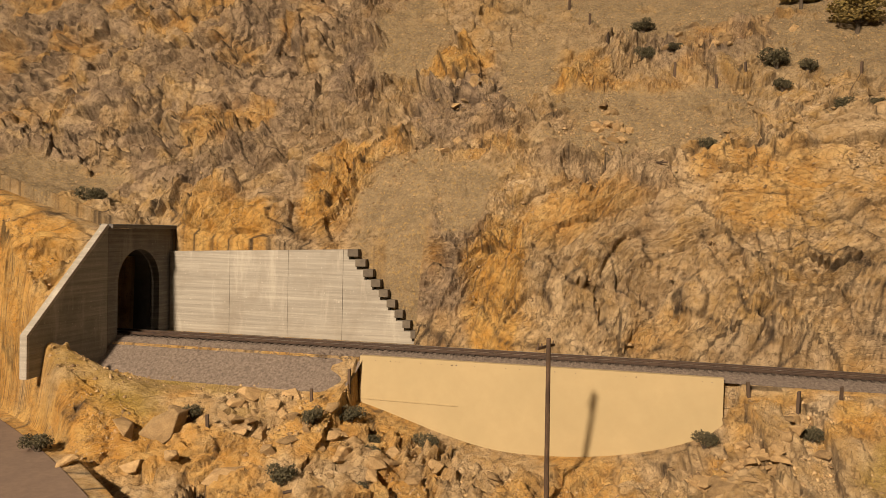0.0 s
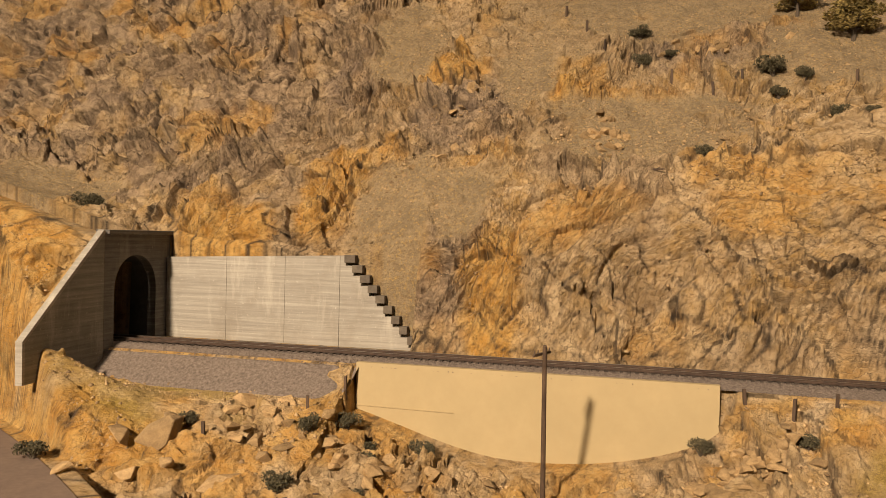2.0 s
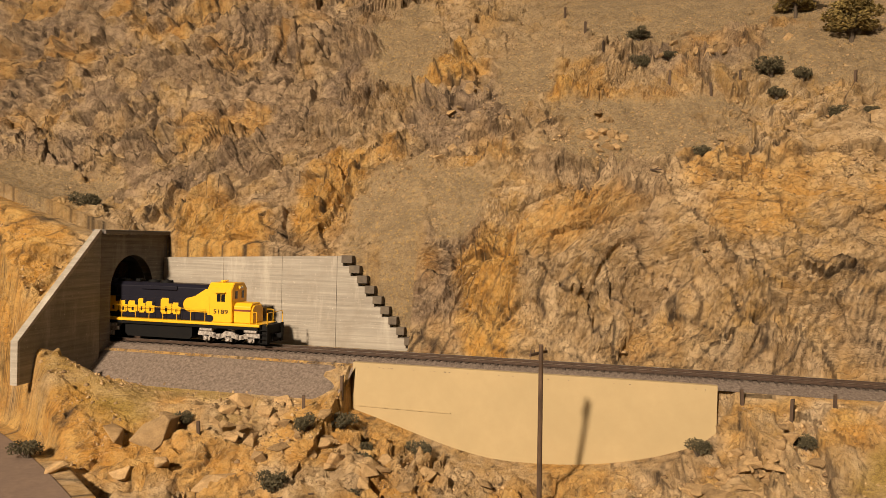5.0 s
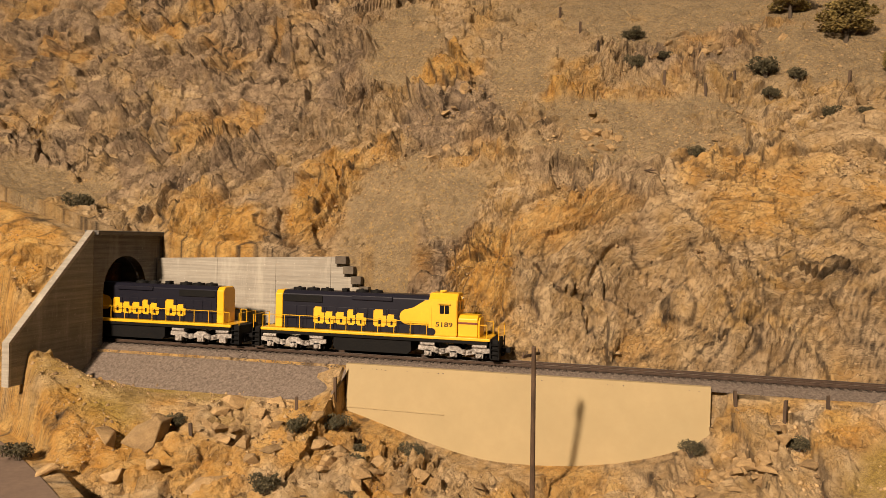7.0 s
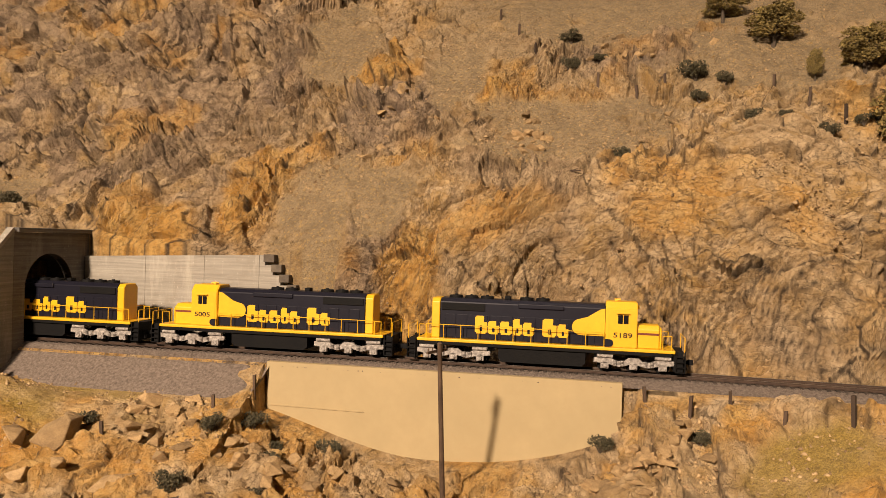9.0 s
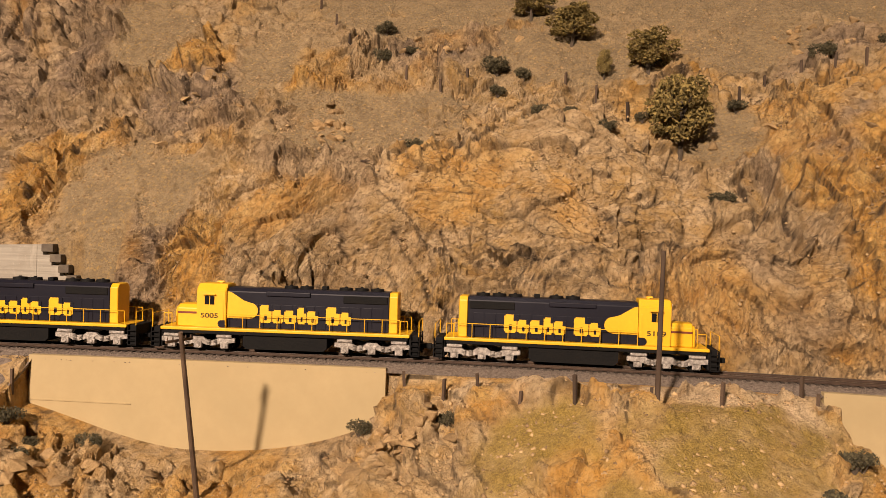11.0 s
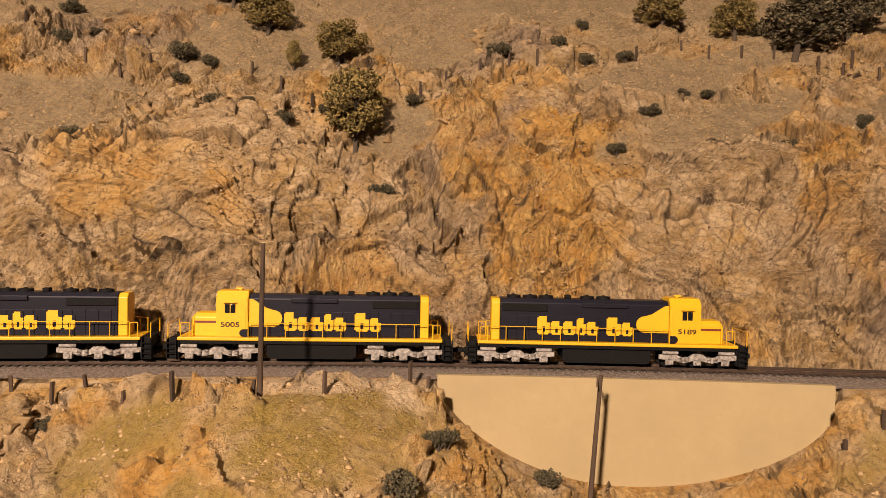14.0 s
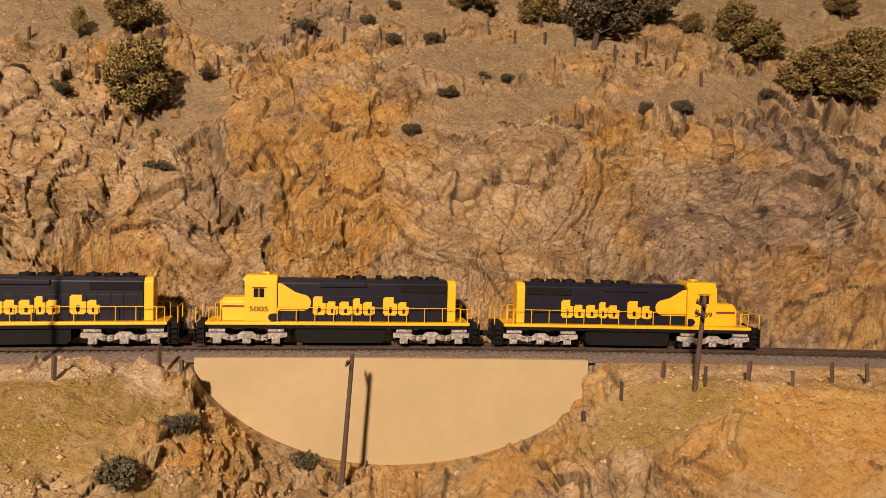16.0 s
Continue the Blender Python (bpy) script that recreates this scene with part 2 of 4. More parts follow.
def mixed(tree, fac, a, b, blend="MIX"):
    n = tree.nodes.new("ShaderNodeMix")
    n.data_type, n.blend_type = "RGBA", blend
    for socket, value in ((n.inputs[0], fac), (n.inputs[6], a), (n.inputs[7], b)):
        if isinstance(value, bpy.types.NodeSocket):
            tree.links.new(value, socket)
        elif isinstance(value, tuple):
            socket.default_value = (*value, 1)
        else:
            socket.default_value = value
    return n.outputs[2]


def noise_tex(tree, scale, detail=6, rough=0.6, stretch=(1, 1, 1), kind="Object"):
    co = tree.nodes.new("ShaderNodeTexCoord")
    mp = tree.nodes.new("ShaderNodeMapping")
    mp.inputs["Scale"].default_value = stretch
    tree.links.new(co.outputs[kind], mp.inputs[0])
    n = node(tree, "ShaderNodeTexNoise", Scale=scale, Detail=detail, Roughness=rough)
    tree.links.new(mp.outputs[0], n.inputs["Vector"])
    return n.outputs["Fac"]


def ramp(tree, fac, low, high, a=0.0, b=1.0):
    n = tree.nodes.new("ShaderNodeMapRange")
    tree.links.new(fac, n.inputs[0])
    for i, v in zip((1, 2, 3, 4), (low, high, a, b)):
        n.inputs[i].default_value = v
    return n.outputs[0]


def bump(tree, b, height, strength, distance):
    n = node(tree, "ShaderNodeBump", Strength=strength, Distance=distance)
    tree.links.new(height, n.inputs["Height"])
    tree.links.new(n.outputs[0], b.inputs["Normal"])


def attribute(tree, name):
    n = tree.nodes.new("ShaderNodeAttribute")
    n.attribute_name = name
    return n.outputs["Fac"]


def surface(name, dark, light, scale, rough=0.8, metal=0.0, relief=0.3, depth=0.001, stretch=(1, 1, 1), spot=None, per_object=0.0):
    """A grained surface: two colours by noise at two scales, fine relief."""
    m, tree, b = material(name, rough, metal)
    wide = ramp(tree, noise_tex(tree, scale, 5, 0.6, stretch), 0.35, 0.65)
    fine = noise_tex(tree, scale * 7, 4, 0.65, stretch)
    colour = mixed(tree, wide, dark, light)
    colour = mixed(tree, ramp(tree, fine, 0.3, 0.75, 0.0, 0.5), colour, spot or tuple(0.55 * c for c in dark))
    if per_object:
        info = tree.nodes.new("ShaderNodeObjectInfo")
        hsv = tree.nodes.new("ShaderNodeHueSaturation")
        tree.links.new(colour, hsv.inputs["Color"])
        tree.links.new(ramp(tree, info.outputs["Random"], 0, 1, 1 - per_object, 1 + per_object), hsv.inputs["Value"])
        colour = hsv.outputs[0]
    tree.links.new(colour, b.inputs["Base Color"])
    bump(tree, b, fine, relief, depth)
    return m


def cracks(tree, scale, width, warp):
    """Thin crooked lines: 1 on the line, 0 beside it."""
    co = tree.nodes.new("ShaderNodeTexCoord")
    n = node(tree, "ShaderNodeTexNoise", Scale=scale * 0.6, Detail=4.0, Roughness=0.6)
    tree.links.new(co.outputs["Object"], n.inputs["Vector"])
    mul = tree.nodes.new("ShaderNodeVectorMath")
    mul.operation = "MULTIPLY_ADD"
    tree.links.new(n.outputs["Color"], mul.inputs[0])
    mul.inputs[1].default_value = (warp, warp, warp)
    tree.links.new(co.outputs["Object"], mul.inputs[2])
    v = node(tree, "ShaderNodeTexVoronoi", Scale=scale)
    v.feature = "DISTANCE_TO_EDGE"
    tree.links.new(mul.outputs[0], v.inputs["Vector"])
    return ramp(tree, v.outputs["Distance"], 0.0, width, 1.0, 0.0)


def math_node(tree, kind, a, b):
    n = tree.nodes.new("ShaderNodeMath")
    n.operation = kind
    for socket, value in zip(n.inputs, (a, b)):
        if isinstance(value, bpy.types.NodeSocket):
            tree.links.new(value, socket)
        else:
            socket.default_value = value
    return n.outputs[0]


def ground_material():
    m, tree, b = material("painted_plaster_rock", 0.9)
    wide, mid, fine = noise_tex(tree, 9, 5), noise_tex(tree, 45, 6, 0.65), noise_tex(tree, 210, 6, 0.75)
    grit = noise_tex(tree, 800, 3, 0.75)
    rock = mixed(tree, ramp(tree, wide, 0.38, 0.62), (0.38, 0.258, 0.125), (0.48, 0.30, 0.10))
    rock = mixed(tree, ramp(tree, mid, 0.40, 0.62), rock, (0.60, 0.44, 0.25))
    grey = mixed(tree, ramp(tree, mid, 0.38, 0.60), (0.19, 0.14, 0.105), (0.42, 0.305, 0.19))
    ochre = mixed(tree, ramp(tree, mid, 0.38, 0.64), (0.54, 0.27, 0.042), (0.62, 0.385, 0.11))
    soil = mixed(tree, ramp(tree, mid, 0.38, 0.60), (0.235, 0.175, 0.098), (0.345, 0.255, 0.140))
    soil = mixed(tree, ramp(tree, grit, 0.5, 0.64, 0, 0.65), soil, (0.16, 0.12, 0.065))
    soil = mixed(tree, ramp(tree, noise_tex(tree, 300, 4, 0.7), 0.54, 0.66, 0, 0.65), soil, (0.54, 0.34, 0.10))
    colour = mixed(tree, attribute(tree, "grey"), rock, grey)
    colour = mixed(tree, attribute(tree, "ochre"), colour, ochre)
    colour = mixed(tree, attribute(tree, "soil"), colour, soil)
    colour = mixed(tree, attribute(tree, "grass"), colour, mixed(tree, ramp(tree, grit, 0.40, 0.62), (0.22, 0.15, 0.022), (0.42, 0.285, 0.055)))
    colour = mixed(tree, attribute(tree, "sand"), colour, (0.60, 0.45, 0.27))
    hard = attribute(tree, "rock")
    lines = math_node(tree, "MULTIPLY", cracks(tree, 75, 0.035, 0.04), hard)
    # shade of the crevices, put into the colour as near-black lines
    colour = mixed(tree, attribute(tree, "joint_shade"), colour, (0.045, 0.028, 0.015))
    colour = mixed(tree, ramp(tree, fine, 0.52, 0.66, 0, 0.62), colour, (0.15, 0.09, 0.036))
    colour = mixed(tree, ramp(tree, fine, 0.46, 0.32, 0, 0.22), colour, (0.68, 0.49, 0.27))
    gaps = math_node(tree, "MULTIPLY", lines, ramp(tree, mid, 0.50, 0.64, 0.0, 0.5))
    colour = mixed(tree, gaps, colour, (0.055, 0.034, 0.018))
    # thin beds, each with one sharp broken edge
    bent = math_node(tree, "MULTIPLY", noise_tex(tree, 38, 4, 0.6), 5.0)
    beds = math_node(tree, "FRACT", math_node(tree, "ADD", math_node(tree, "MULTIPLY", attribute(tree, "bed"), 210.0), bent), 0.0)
    runs = math_node(tree, "FRACT", math_node(tree, "ADD", math_node(tree, "MULTIPLY", attribute(tree, "run"), 120.0), math_node(tree, "MULTIPLY", noise_tex(tree, 55, 4, 0.6), 5.0)), 0.0)
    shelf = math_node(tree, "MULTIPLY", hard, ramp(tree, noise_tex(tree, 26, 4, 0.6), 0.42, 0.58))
    split = math_node(tree, "MULTIPLY", hard, ramp(tree, noise_tex(tree, 33, 4, 0.6), 0.48, 0.62))
    # each bed's shaded foot and lit rim are put into the colour
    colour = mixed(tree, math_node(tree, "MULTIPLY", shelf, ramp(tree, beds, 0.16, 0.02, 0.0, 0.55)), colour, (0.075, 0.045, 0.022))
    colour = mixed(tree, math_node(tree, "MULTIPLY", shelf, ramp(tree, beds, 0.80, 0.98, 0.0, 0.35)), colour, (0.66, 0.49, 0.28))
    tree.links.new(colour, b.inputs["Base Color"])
    height = math_node(tree, "ADD", fine, math_node(tree, "MULTIPLY", grit, 0.45))
    height = math_node(tree, "SUBTRACT", height, math_node(tree, "MULTIPLY", lines, 0.35))
    height = math_node(tree, "ADD", height, math_node(tree, "MULTIPLY", math_node(tree, "MULTIPLY", beds, shelf), 0.55))
    height = math_node(tree, "ADD", height, math_node(tree, "MULTIPLY", math_node(tree, "MULTIPLY", runs, split), 0.55))
    bump(tree, b, height, 1.0, 0.0040)
    return m


def board_concrete(name, dark, light, seam):
    """Concrete with the marks of the boards it was cast in."""
    m, tree, b = material(name, 0.85)
    lines = noise_tex(tree, 60, 5, 0.75, (0.14, 0.14, 5.0))
    boards = noise_tex(tree, 26, 2, 0.5, (0.10, 0.10, 9.0))
    blotch, chips = noise_tex(tree, 22, 6, 0.65), noise_tex(tree, 340, 3, 0.6)
    colour = mixed(tree, ramp(tree, lines, 0.36, 0.62), dark, light)
    colour = mixed(tree, ramp(tree, boards, 0.40, 0.60, 0, 0.45), colour, dark)
    colour = mixed(tree, ramp(tree, blotch, 0.46, 0.66, 0, 0.65), colour, seam)
    colour = mixed(tree, ramp(tree, noise_tex(tree, 30, 5, 0.7, (1.6, 1.6, 0.3)), 0.54, 0.68, 0, 0.45), colour, tuple(1.35 * c for c in light))
    colour = mixed(tree, ramp(tree, chips, 0.64, 0.70, 0, 0.6), colour, tuple(1.5 * c for c in light))
    tree.links.new(colour, b.inputs["Base Color"])
    bump(tree, b, math_node(tree, "ADD", lines, math_node(tree, "MULTIPLY", boards, 0.8)), 0.6, 0.0010)
    return m


GROUND = ground_material()
PORTAL = board_concrete("sooty_cast_concrete", (0.165, 0.155, 0.132), (0.30, 0.277, 0.232), (0.125, 0.115, 0.098))
SOOTWALL = board_concrete("soot_blackened_concrete", (0.09, 0.083, 0.074), (0.21, 0.192, 0.165), (0.06, 0.055, 0.05))
WALL = board_concrete("grey_cast_concrete", (0.255, 0.232, 0.192), (0.375, 0.345, 0.285), (0.225, 0.195, 0.152))
SMOOTH = surface("tan_smooth_concrete", (0.365, 0.285, 0.15), (0.42, 0.325, 0.172), 14, 0.75, 0, 0.12, 0.0005, spot=(0.35, 0.265, 0.135))
SOOT = surface("sooty_tunnel_lining", (0.04, 0.038, 0.036), (0.10, 0.095, 0.085), 20, 0.9)
BLOCK = surface("dark_concrete_block", (0.10, 0.08, 0.06), (0.17, 0.14, 0.10), 60, 0.9)
STONE = surface("tan_broken_stone", (0.34, 0.225, 0.10), (0.45, 0.31, 0.15), 60, 0.9, 0, 0.6, 0.0012, per_object=0.25)
BOULDER = surface("tan_boulder", (0.38, 0.25, 0.115), (0.56, 0.38, 0.18), 2.2, 0.9, 0, 0.8, 0.002, spot=(0.20, 0.13, 0.065), per_object=0.3)
BALLAST = surface("grey_brown_ballast", (0.15, 0.115, 0.092), (0.33, 0.265, 0.21), 420, 0.95, 0, 0.9, 0.0012)
WOOD = surface("dark_weathered_wood", (0.045, 0.028, 0.018), (0.11, 0.07, 0.042), 120, 0.85, stretch=(1, 1, 0.15), per_object=0.35)
TIE = surface("creosoted_tie", (0.035, 0.026, 0.02), (0.075, 0.055, 0.04), 150, 0.9, per_object=0.3)
RAIL = surface("rusty_rail_side", (0.05, 0.03, 0.02), (0.09, 0.055, 0.035), 200, 0.6, 0.3)
RAILTOP = surface("polished_rail_head", (0.45, 0.42, 0.38), (0.55, 0.51, 0.46), 100, 0.3, 1.0)
BARK = surface("grey_brown_bark", (0.06, 0.045, 0.03), (0.12, 0.09, 0.06), 150, 0.9)
ROAD = surface("brown_road_dirt", (0.165, 0.115, 0.085), (0.20, 0.14, 0.10), 30, 0.9, 0, 0.2, 0.0006)
PLASTER = surface("cream_painted_plaster", (0.72, 0.66, 0.55), (0.76, 0.70, 0.58), 4, 0.9, 0, 0.1)
# for unseen room surfaces, chosen dark to cut bounced light
BOUNCE_DARK = surface("bounce_cutting_dark_brown", (0.09, 0.07, 0.055), (0.12, 0.095, 0.075), 4, 0.9, 0, 0.1)
CARPET = surface("brown_carpet", (0.10, 0.08, 0.06), (0.14, 0.11, 0.085), 30, 0.95)
BLUE = surface("blue_black_paint", (0.007, 0.007, 0.014), (0.010, 0.010, 0.018), 40, 0.42, 0, 0.05, 0.0002, spot=(0.014, 0.013, 0.018))
YELLOW = surface("yellow_paint", (0.74, 0.41, 0.006), (0.78, 0.45, 0.010), 40, 0.45, 0, 0.05, 0.0002, spot=(0.64, 0.34, 0.006))
BLACK = surface("black_underframe", (0.0025, 0.0025, 0.003), (0.005, 0.0045, 0.004), 80, 0.75)
# dark spots put the shade of gaps between truck parts into the colour
SILVER = surface("dusty_silver_gap_shade", (0.26, 0.235, 0.21), (0.68, 0.63, 0.57), 330, 0.5, 0.3, 0.8, 0.0010, spot=(0.07, 0.055, 0.045))
DARKGLASS = surface("dark_cab_glass", (0.01, 0.01, 0.012), (0.015, 0.015, 0.017), 30, 0.12)
REDLINE = surface("dark_red_stripe", (0.16, 0.03, 0.012), (0.18, 0.035, 0.014), 40, 0.5)
for dull in (BLACK, BLUE):
    dull.node_tree.nodes["Principled BSDF"].inputs["Specular IOR Level"].default_value = 0.22
GLASS_LIGHT = surface("lamp_lens", (0.75, 0.72, 0.62), (0.8, 0.77, 0.66), 60, 0.2)


def leaf_material(name, dark, light):
    m, tree, b = material(name, 0.85)
    geo = tree.nodes.new("ShaderNodeNewGeometry")
    tree.links.new(mixed(tree, geo.outputs["Random Per Island"], dark, light), b.inputs["Base Color"])
    return m


CHIP = leaf_material("broken_stone_chips", (0.17, 0.105, 0.05), (0.52, 0.36, 0.18))
SAGE = leaf_material("dark_sage_foam", (0.032, 0.028, 0.014), (0.125, 0.105, 0.052))
LEAF = leaf_material("olive_leaf_foam", (0.085, 0.062, 0.016), (0.30, 0.22, 0.065))
DARKLEAF = leaf_material("grey_green_leaf_foam", (0.045, 0.038, 0.020), (0.16, 0.13, 0.068))


# ---- mesh helpers ----
def add_box(bm, x0, x1, y0, y1, z0, z1, bevel=0.0):
    r = bmesh.ops.create_cube(bm, size=1.0)
    for v in r["verts"]:
        v.co = Vector((x0 + (v.co.x + 0.5) * (x1 - x0), y0 + (v.co.y + 0.5) * (y1 - y0), z0 + (v.co.z + 0.5) * (z1 - z0)))
    if bevel:
        edges = list({e for v in r["verts"] for e in v.link_edges})
        bmesh.ops.bevel(bm, geom=edges, offset=bevel, segments=2, affect="EDGES", profile=0.5)


def add_rod(bm, a, b, r0, r1=None, sides=8):
    a, b = Vector(a), Vector(b)
    turn = (b - a).to_track_quat("Z", "Y").to_matrix().to_4x4()
    bmesh.ops.create_cone(bm, cap_ends=True, segments=sides, radius1=r0, radius2=r0 if r1 is None else r1, depth=(b - a).length,
                          matrix=Matrix.Translation((a + b) / 2) @ turn)


def add_prism(bm, outline, y0, y1):
    """A closed outline of (x, z) points, drawn out from y0 to y1."""
    front = [bm.verts.new((x, y0, z)) for x, z in outline]
    back = [bm.verts.new((x, y1, z)) for x, z in outline]
    bm.faces.new(front)
    bm.faces.new(back[::-1])
    n = len(outline)
    for i in range(n):
        bm.faces.new((front[(i + 1) % n], front[i], back[i], back[(i + 1) % n]))
    bmesh.ops.recalc_face_normals(bm, faces=bm.faces[:])


def mesh_of(bm, name, mat):
    me = bpy.data.meshes.new(name)
    bm.normal_update()
    bm.to_mesh(me)
    bm.free()
    me.materials.append(mat)
    return me


def part(name, bm, mat, parent=None, label=""):
    ob = new(name, mesh_of(bm, name, mat))
    if parent is not None:
        ob.parent = parent
    return tagged(ob, label) if label else ob


def grid_mesh(name, co, nu, nv, mat, smooth=True, keep=None):
    """A sheet of nu x nv points."""
    idx = np.arange(nu * nv).reshape(nu, nv)
    quads = np.stack([idx[:-1, :-1], idx[1:, :-1], idx[1:, 1:], idx[:-1, 1:]], -1).reshape(-1, 4)
    if keep is not None:
        quads = quads[keep(quads)]
    me = bpy.data.meshes.new(name)
    me.vertices.add(len(co))
    me.vertices.foreach_set("co", co.astype(np.float32).ravel())
    me.loops.add(len(quads) * 4)
    me.loops.foreach_set("vertex_index", quads.astype(np.int32).ravel())
    me.polygons.add(len(quads))
    me.polygons.foreach_set("loop_start", np.arange(0, len(quads) * 4, 4, dtype=np.int32))
    me.polygons.foreach_set("use_smooth", np.full(len(quads), smooth))
    me.update(calc_edges=True)
    me.materials.append(mat)
    return me


# ---- the ground: one sheet, from the front edge up the hillside ----
def spaced(stops):
    out = [np.arange(a, b, step) for (a, step), (b, _) in zip(stops[:-1], stops[1:])]
    return np.concatenate(out + [[stops[-1][0]]])


GX = spaced([(-1.9, 0.03), (-1.3, 0.008), (-0.56, 0.0019), (1.40, 0.004), (1.7, 0.010), (2.3, 0.010)])
GD = spaced([(-0.40, 0.006), (-0.26, 0.0019), (-0.04, 0.004), (0.036, 0.0008), (0.075, 0.0011), (0.16, 0.0017), (0.38, 0.0032), (0.60, 0.007), (1.0, 0.012), (1.6, 0.012)])
XX, DD = np.meshgrid(GX, GD, indexing="ij")
YY = track_y(XX) + DD
ZZ = base_height(XX, YY)


def build_ground():
    x, y, z = XX.ravel(), YY.ravel(), ZZ.ravel()
    p = np.stack([x, y, z], 1)
    d = y - track_y(x)
    wob = 0.9 * fbm(p * 22, 4, 3)
    soil, ochre, grey = zone(x, y, SOIL, wob), zone(x, y, OCHRE, wob), zone(x, y, GREY, wob)
    soil = np.maximum(soil, sm(0.30, 0.42, z + 0.09 * wob) * (1 - grey) * sm(-0.1, 0.2, x))
    grass = sm(0.0, 0.03, -d - 0.07) * np.maximum(np.exp(-((x - 0.55) / 0.14) ** 2), np.exp(-((x - 1.2) / 0.16) ** 2)) * sm(-0.15, 0.3, fbm(p * 20, 4, 9))
    mound = np.exp(-((x + 0.17) / 0.085) ** 2) * sm(0.045, 0.06, -d) * sm(0.16, 0.12, -d)
    grass = np.maximum(grass, mound * sm(-0.2, 0.3, fbm(p * 18, 3, 19) + 0.1))
    grass = np.where(d < 0, np.maximum(grass, 0.9 * soil), grass)
    soil = np.where(d < 0, 0.0, soil)
    rock = np.clip(1 - 0.92 * soil - 0.75 * np.maximum(grass, mound), 0.05, 1)
    front = d < 0
    rock = np.where(front, np.maximum(rock * 0.75, 0.1) * (1 - 0.6 * grass) * (1 - 0.6 * sm(0.97, 1.02, x)), rock)
    # slabs dip to one side, bent by slow noise
    warp = np.stack([fbm(p * 7, 3, 21), fbm(p * 7, 3, 31), fbm(p * 7, 3, 41)], 1) * 0.035
    q = p + warp
    # beds lie at their own angle in every block of the hill
    _, fault, block = chunks((p + 1.6 * warp) / 0.17 + 7.7, 2)
    ang = 0.6 + 2.0 * ((block * 37.3) % 1 - 0.5)
    along = q[:, 0] * np.cos(ang) + q[:, 2] * np.sin(ang)
    across = -q[:, 0] * np.sin(ang) + q[:, 2] * np.cos(ang)
    s = np.stack([along * 0.62, q[:, 1] * 0.8, across * 1.25], 1)
    big, joint_big, _ = chunks(s / 0.042, 5, 0.05)
    small, joint_small, _ = chunks(s / 0.0175 + 3.3, 8, 0.07)
    tiny = 0.8 * perlin(q / 0.0065, 11)
    rough = sm(-0.25, 0.35, fbm(p * 11, 3, 83))
    calm = 1 - 0.38 * sm(0.17, 0.10, d) * (d > 0)
    beds = np.stack([along * 0.32, q[:, 1] * 0.6, across * 1.3], 1)
    fold, crease = np.abs(perlin(beds / 0.017, 33)), np.abs(perlin(beds / 0.0072 + 5.5, 35))
    leaf = sm(-0.2, 0.25, fbm(p * 8, 3, 43))
    lift = rock * calm * (0.019 * big - 0.0035 * joint_big + (0.4 + 0.7 * rough) * (0.0115 * small - 0.0015 * joint_small) + (0.3 + rough) * 0.0042 * tiny) + 0.006 * rock * fbm(p * 12, 3, 55)
    lift += rock * (0.0085 * fold * leaf + 0.0042 * crease * (0.35 + 0.65 * leaf))
    # ledges: each bed rises slowly and breaks off along a sharp edge
    ledge = (across / 0.023 + 0.85 * fbm(p * 15, 2, 201)) % 1.0
    thin = (across / 0.0095 + along / 0.06 + 1.3 * fbm(p * 27, 2, 211)) % 1.0
    step = (along / 0.034 + 0.9 * fbm(p * 19, 2, 221)) % 1.0
    bold = 0.25 + 0.75 * np.maximum(leaf, sm(0.1, -0.2, x))
    sheer = rough
    lift += rock * (0.0115 * bold * (ledge - 0.5) + 0.0044 * (1.1 - 0.5 * bold) * (thin - 0.5) + 0.0068 * sheer * (step - 0.5))
    lift *= 1 + 0.15 * sm(0.12, -0.1, x) * sm(0.08, 0.14, d)
    lift += (0.0013 - 0.0004 * rock) * fbm(p * 110, 3, 61)
    # worn edges
    soft = lift.reshape(XX.shape)
    for axis in (0, 1):
        soft = (np.roll(soft, 1, axis) + 14 * soft + np.roll(soft, -1, axis)) / 16
    lift = soft.ravel()
    # the track bed and the walls stay clear
    clear = np.where(d > 0, sm(0.040, 0.050, d), sm(0.042, 0.062, -d)) * np.where((d < 0) & (d > -0.060) & (wall_cut(x, 0 * x) > 0.004), 0.25, 1.0)
    clear = np.where((d < 0) & (x < -0.008) & (x > -0.262), clear * sm(0.064, 0.084, -d), clear)
    clear = np.where((np.abs(x + 0.265) < 0.012) & (y < 0.12) & (y > -0.12), 0.0, clear)
    clear = np.where((x < 0.03) & (x > -0.264) & (y > 0.05) & (y < 0.112), 0.0, clear)
    clear = clear * np.where(x < 0.06, sm(0.0, -0.03, road_side(x, y)), 1.0)
    lift = np.where(d > 0, np.minimum(lift, 0.8 * np.maximum(d - 0.045, 0)), lift) * clear
    gx, gy = np.gradient(ZZ, GX, GD)
    gx = gx - gy * np.gradient(track_y(GX), GX)[:, None]
    n = np.stack([-gx.ravel(), -gy.ravel(), np.ones(len(x))], 1)
    n[:, :2] = np.clip(n[:, :2], -2.0, 2.0)
    n /= np.linalg.norm(n, axis=1)[:, None]
    co = p + n * lift[:, None]

    def keep(quads):
        mid, tall = p[quads].mean(1), np.ptp(p[quads][:, :, 2], axis=1)
        return ~((np.abs(mid[:, 0] + 0.271) < 0.012) & (mid[:, 1] > 0.001) & (mid[:, 1] < 0.098) & (tall > 0.02))

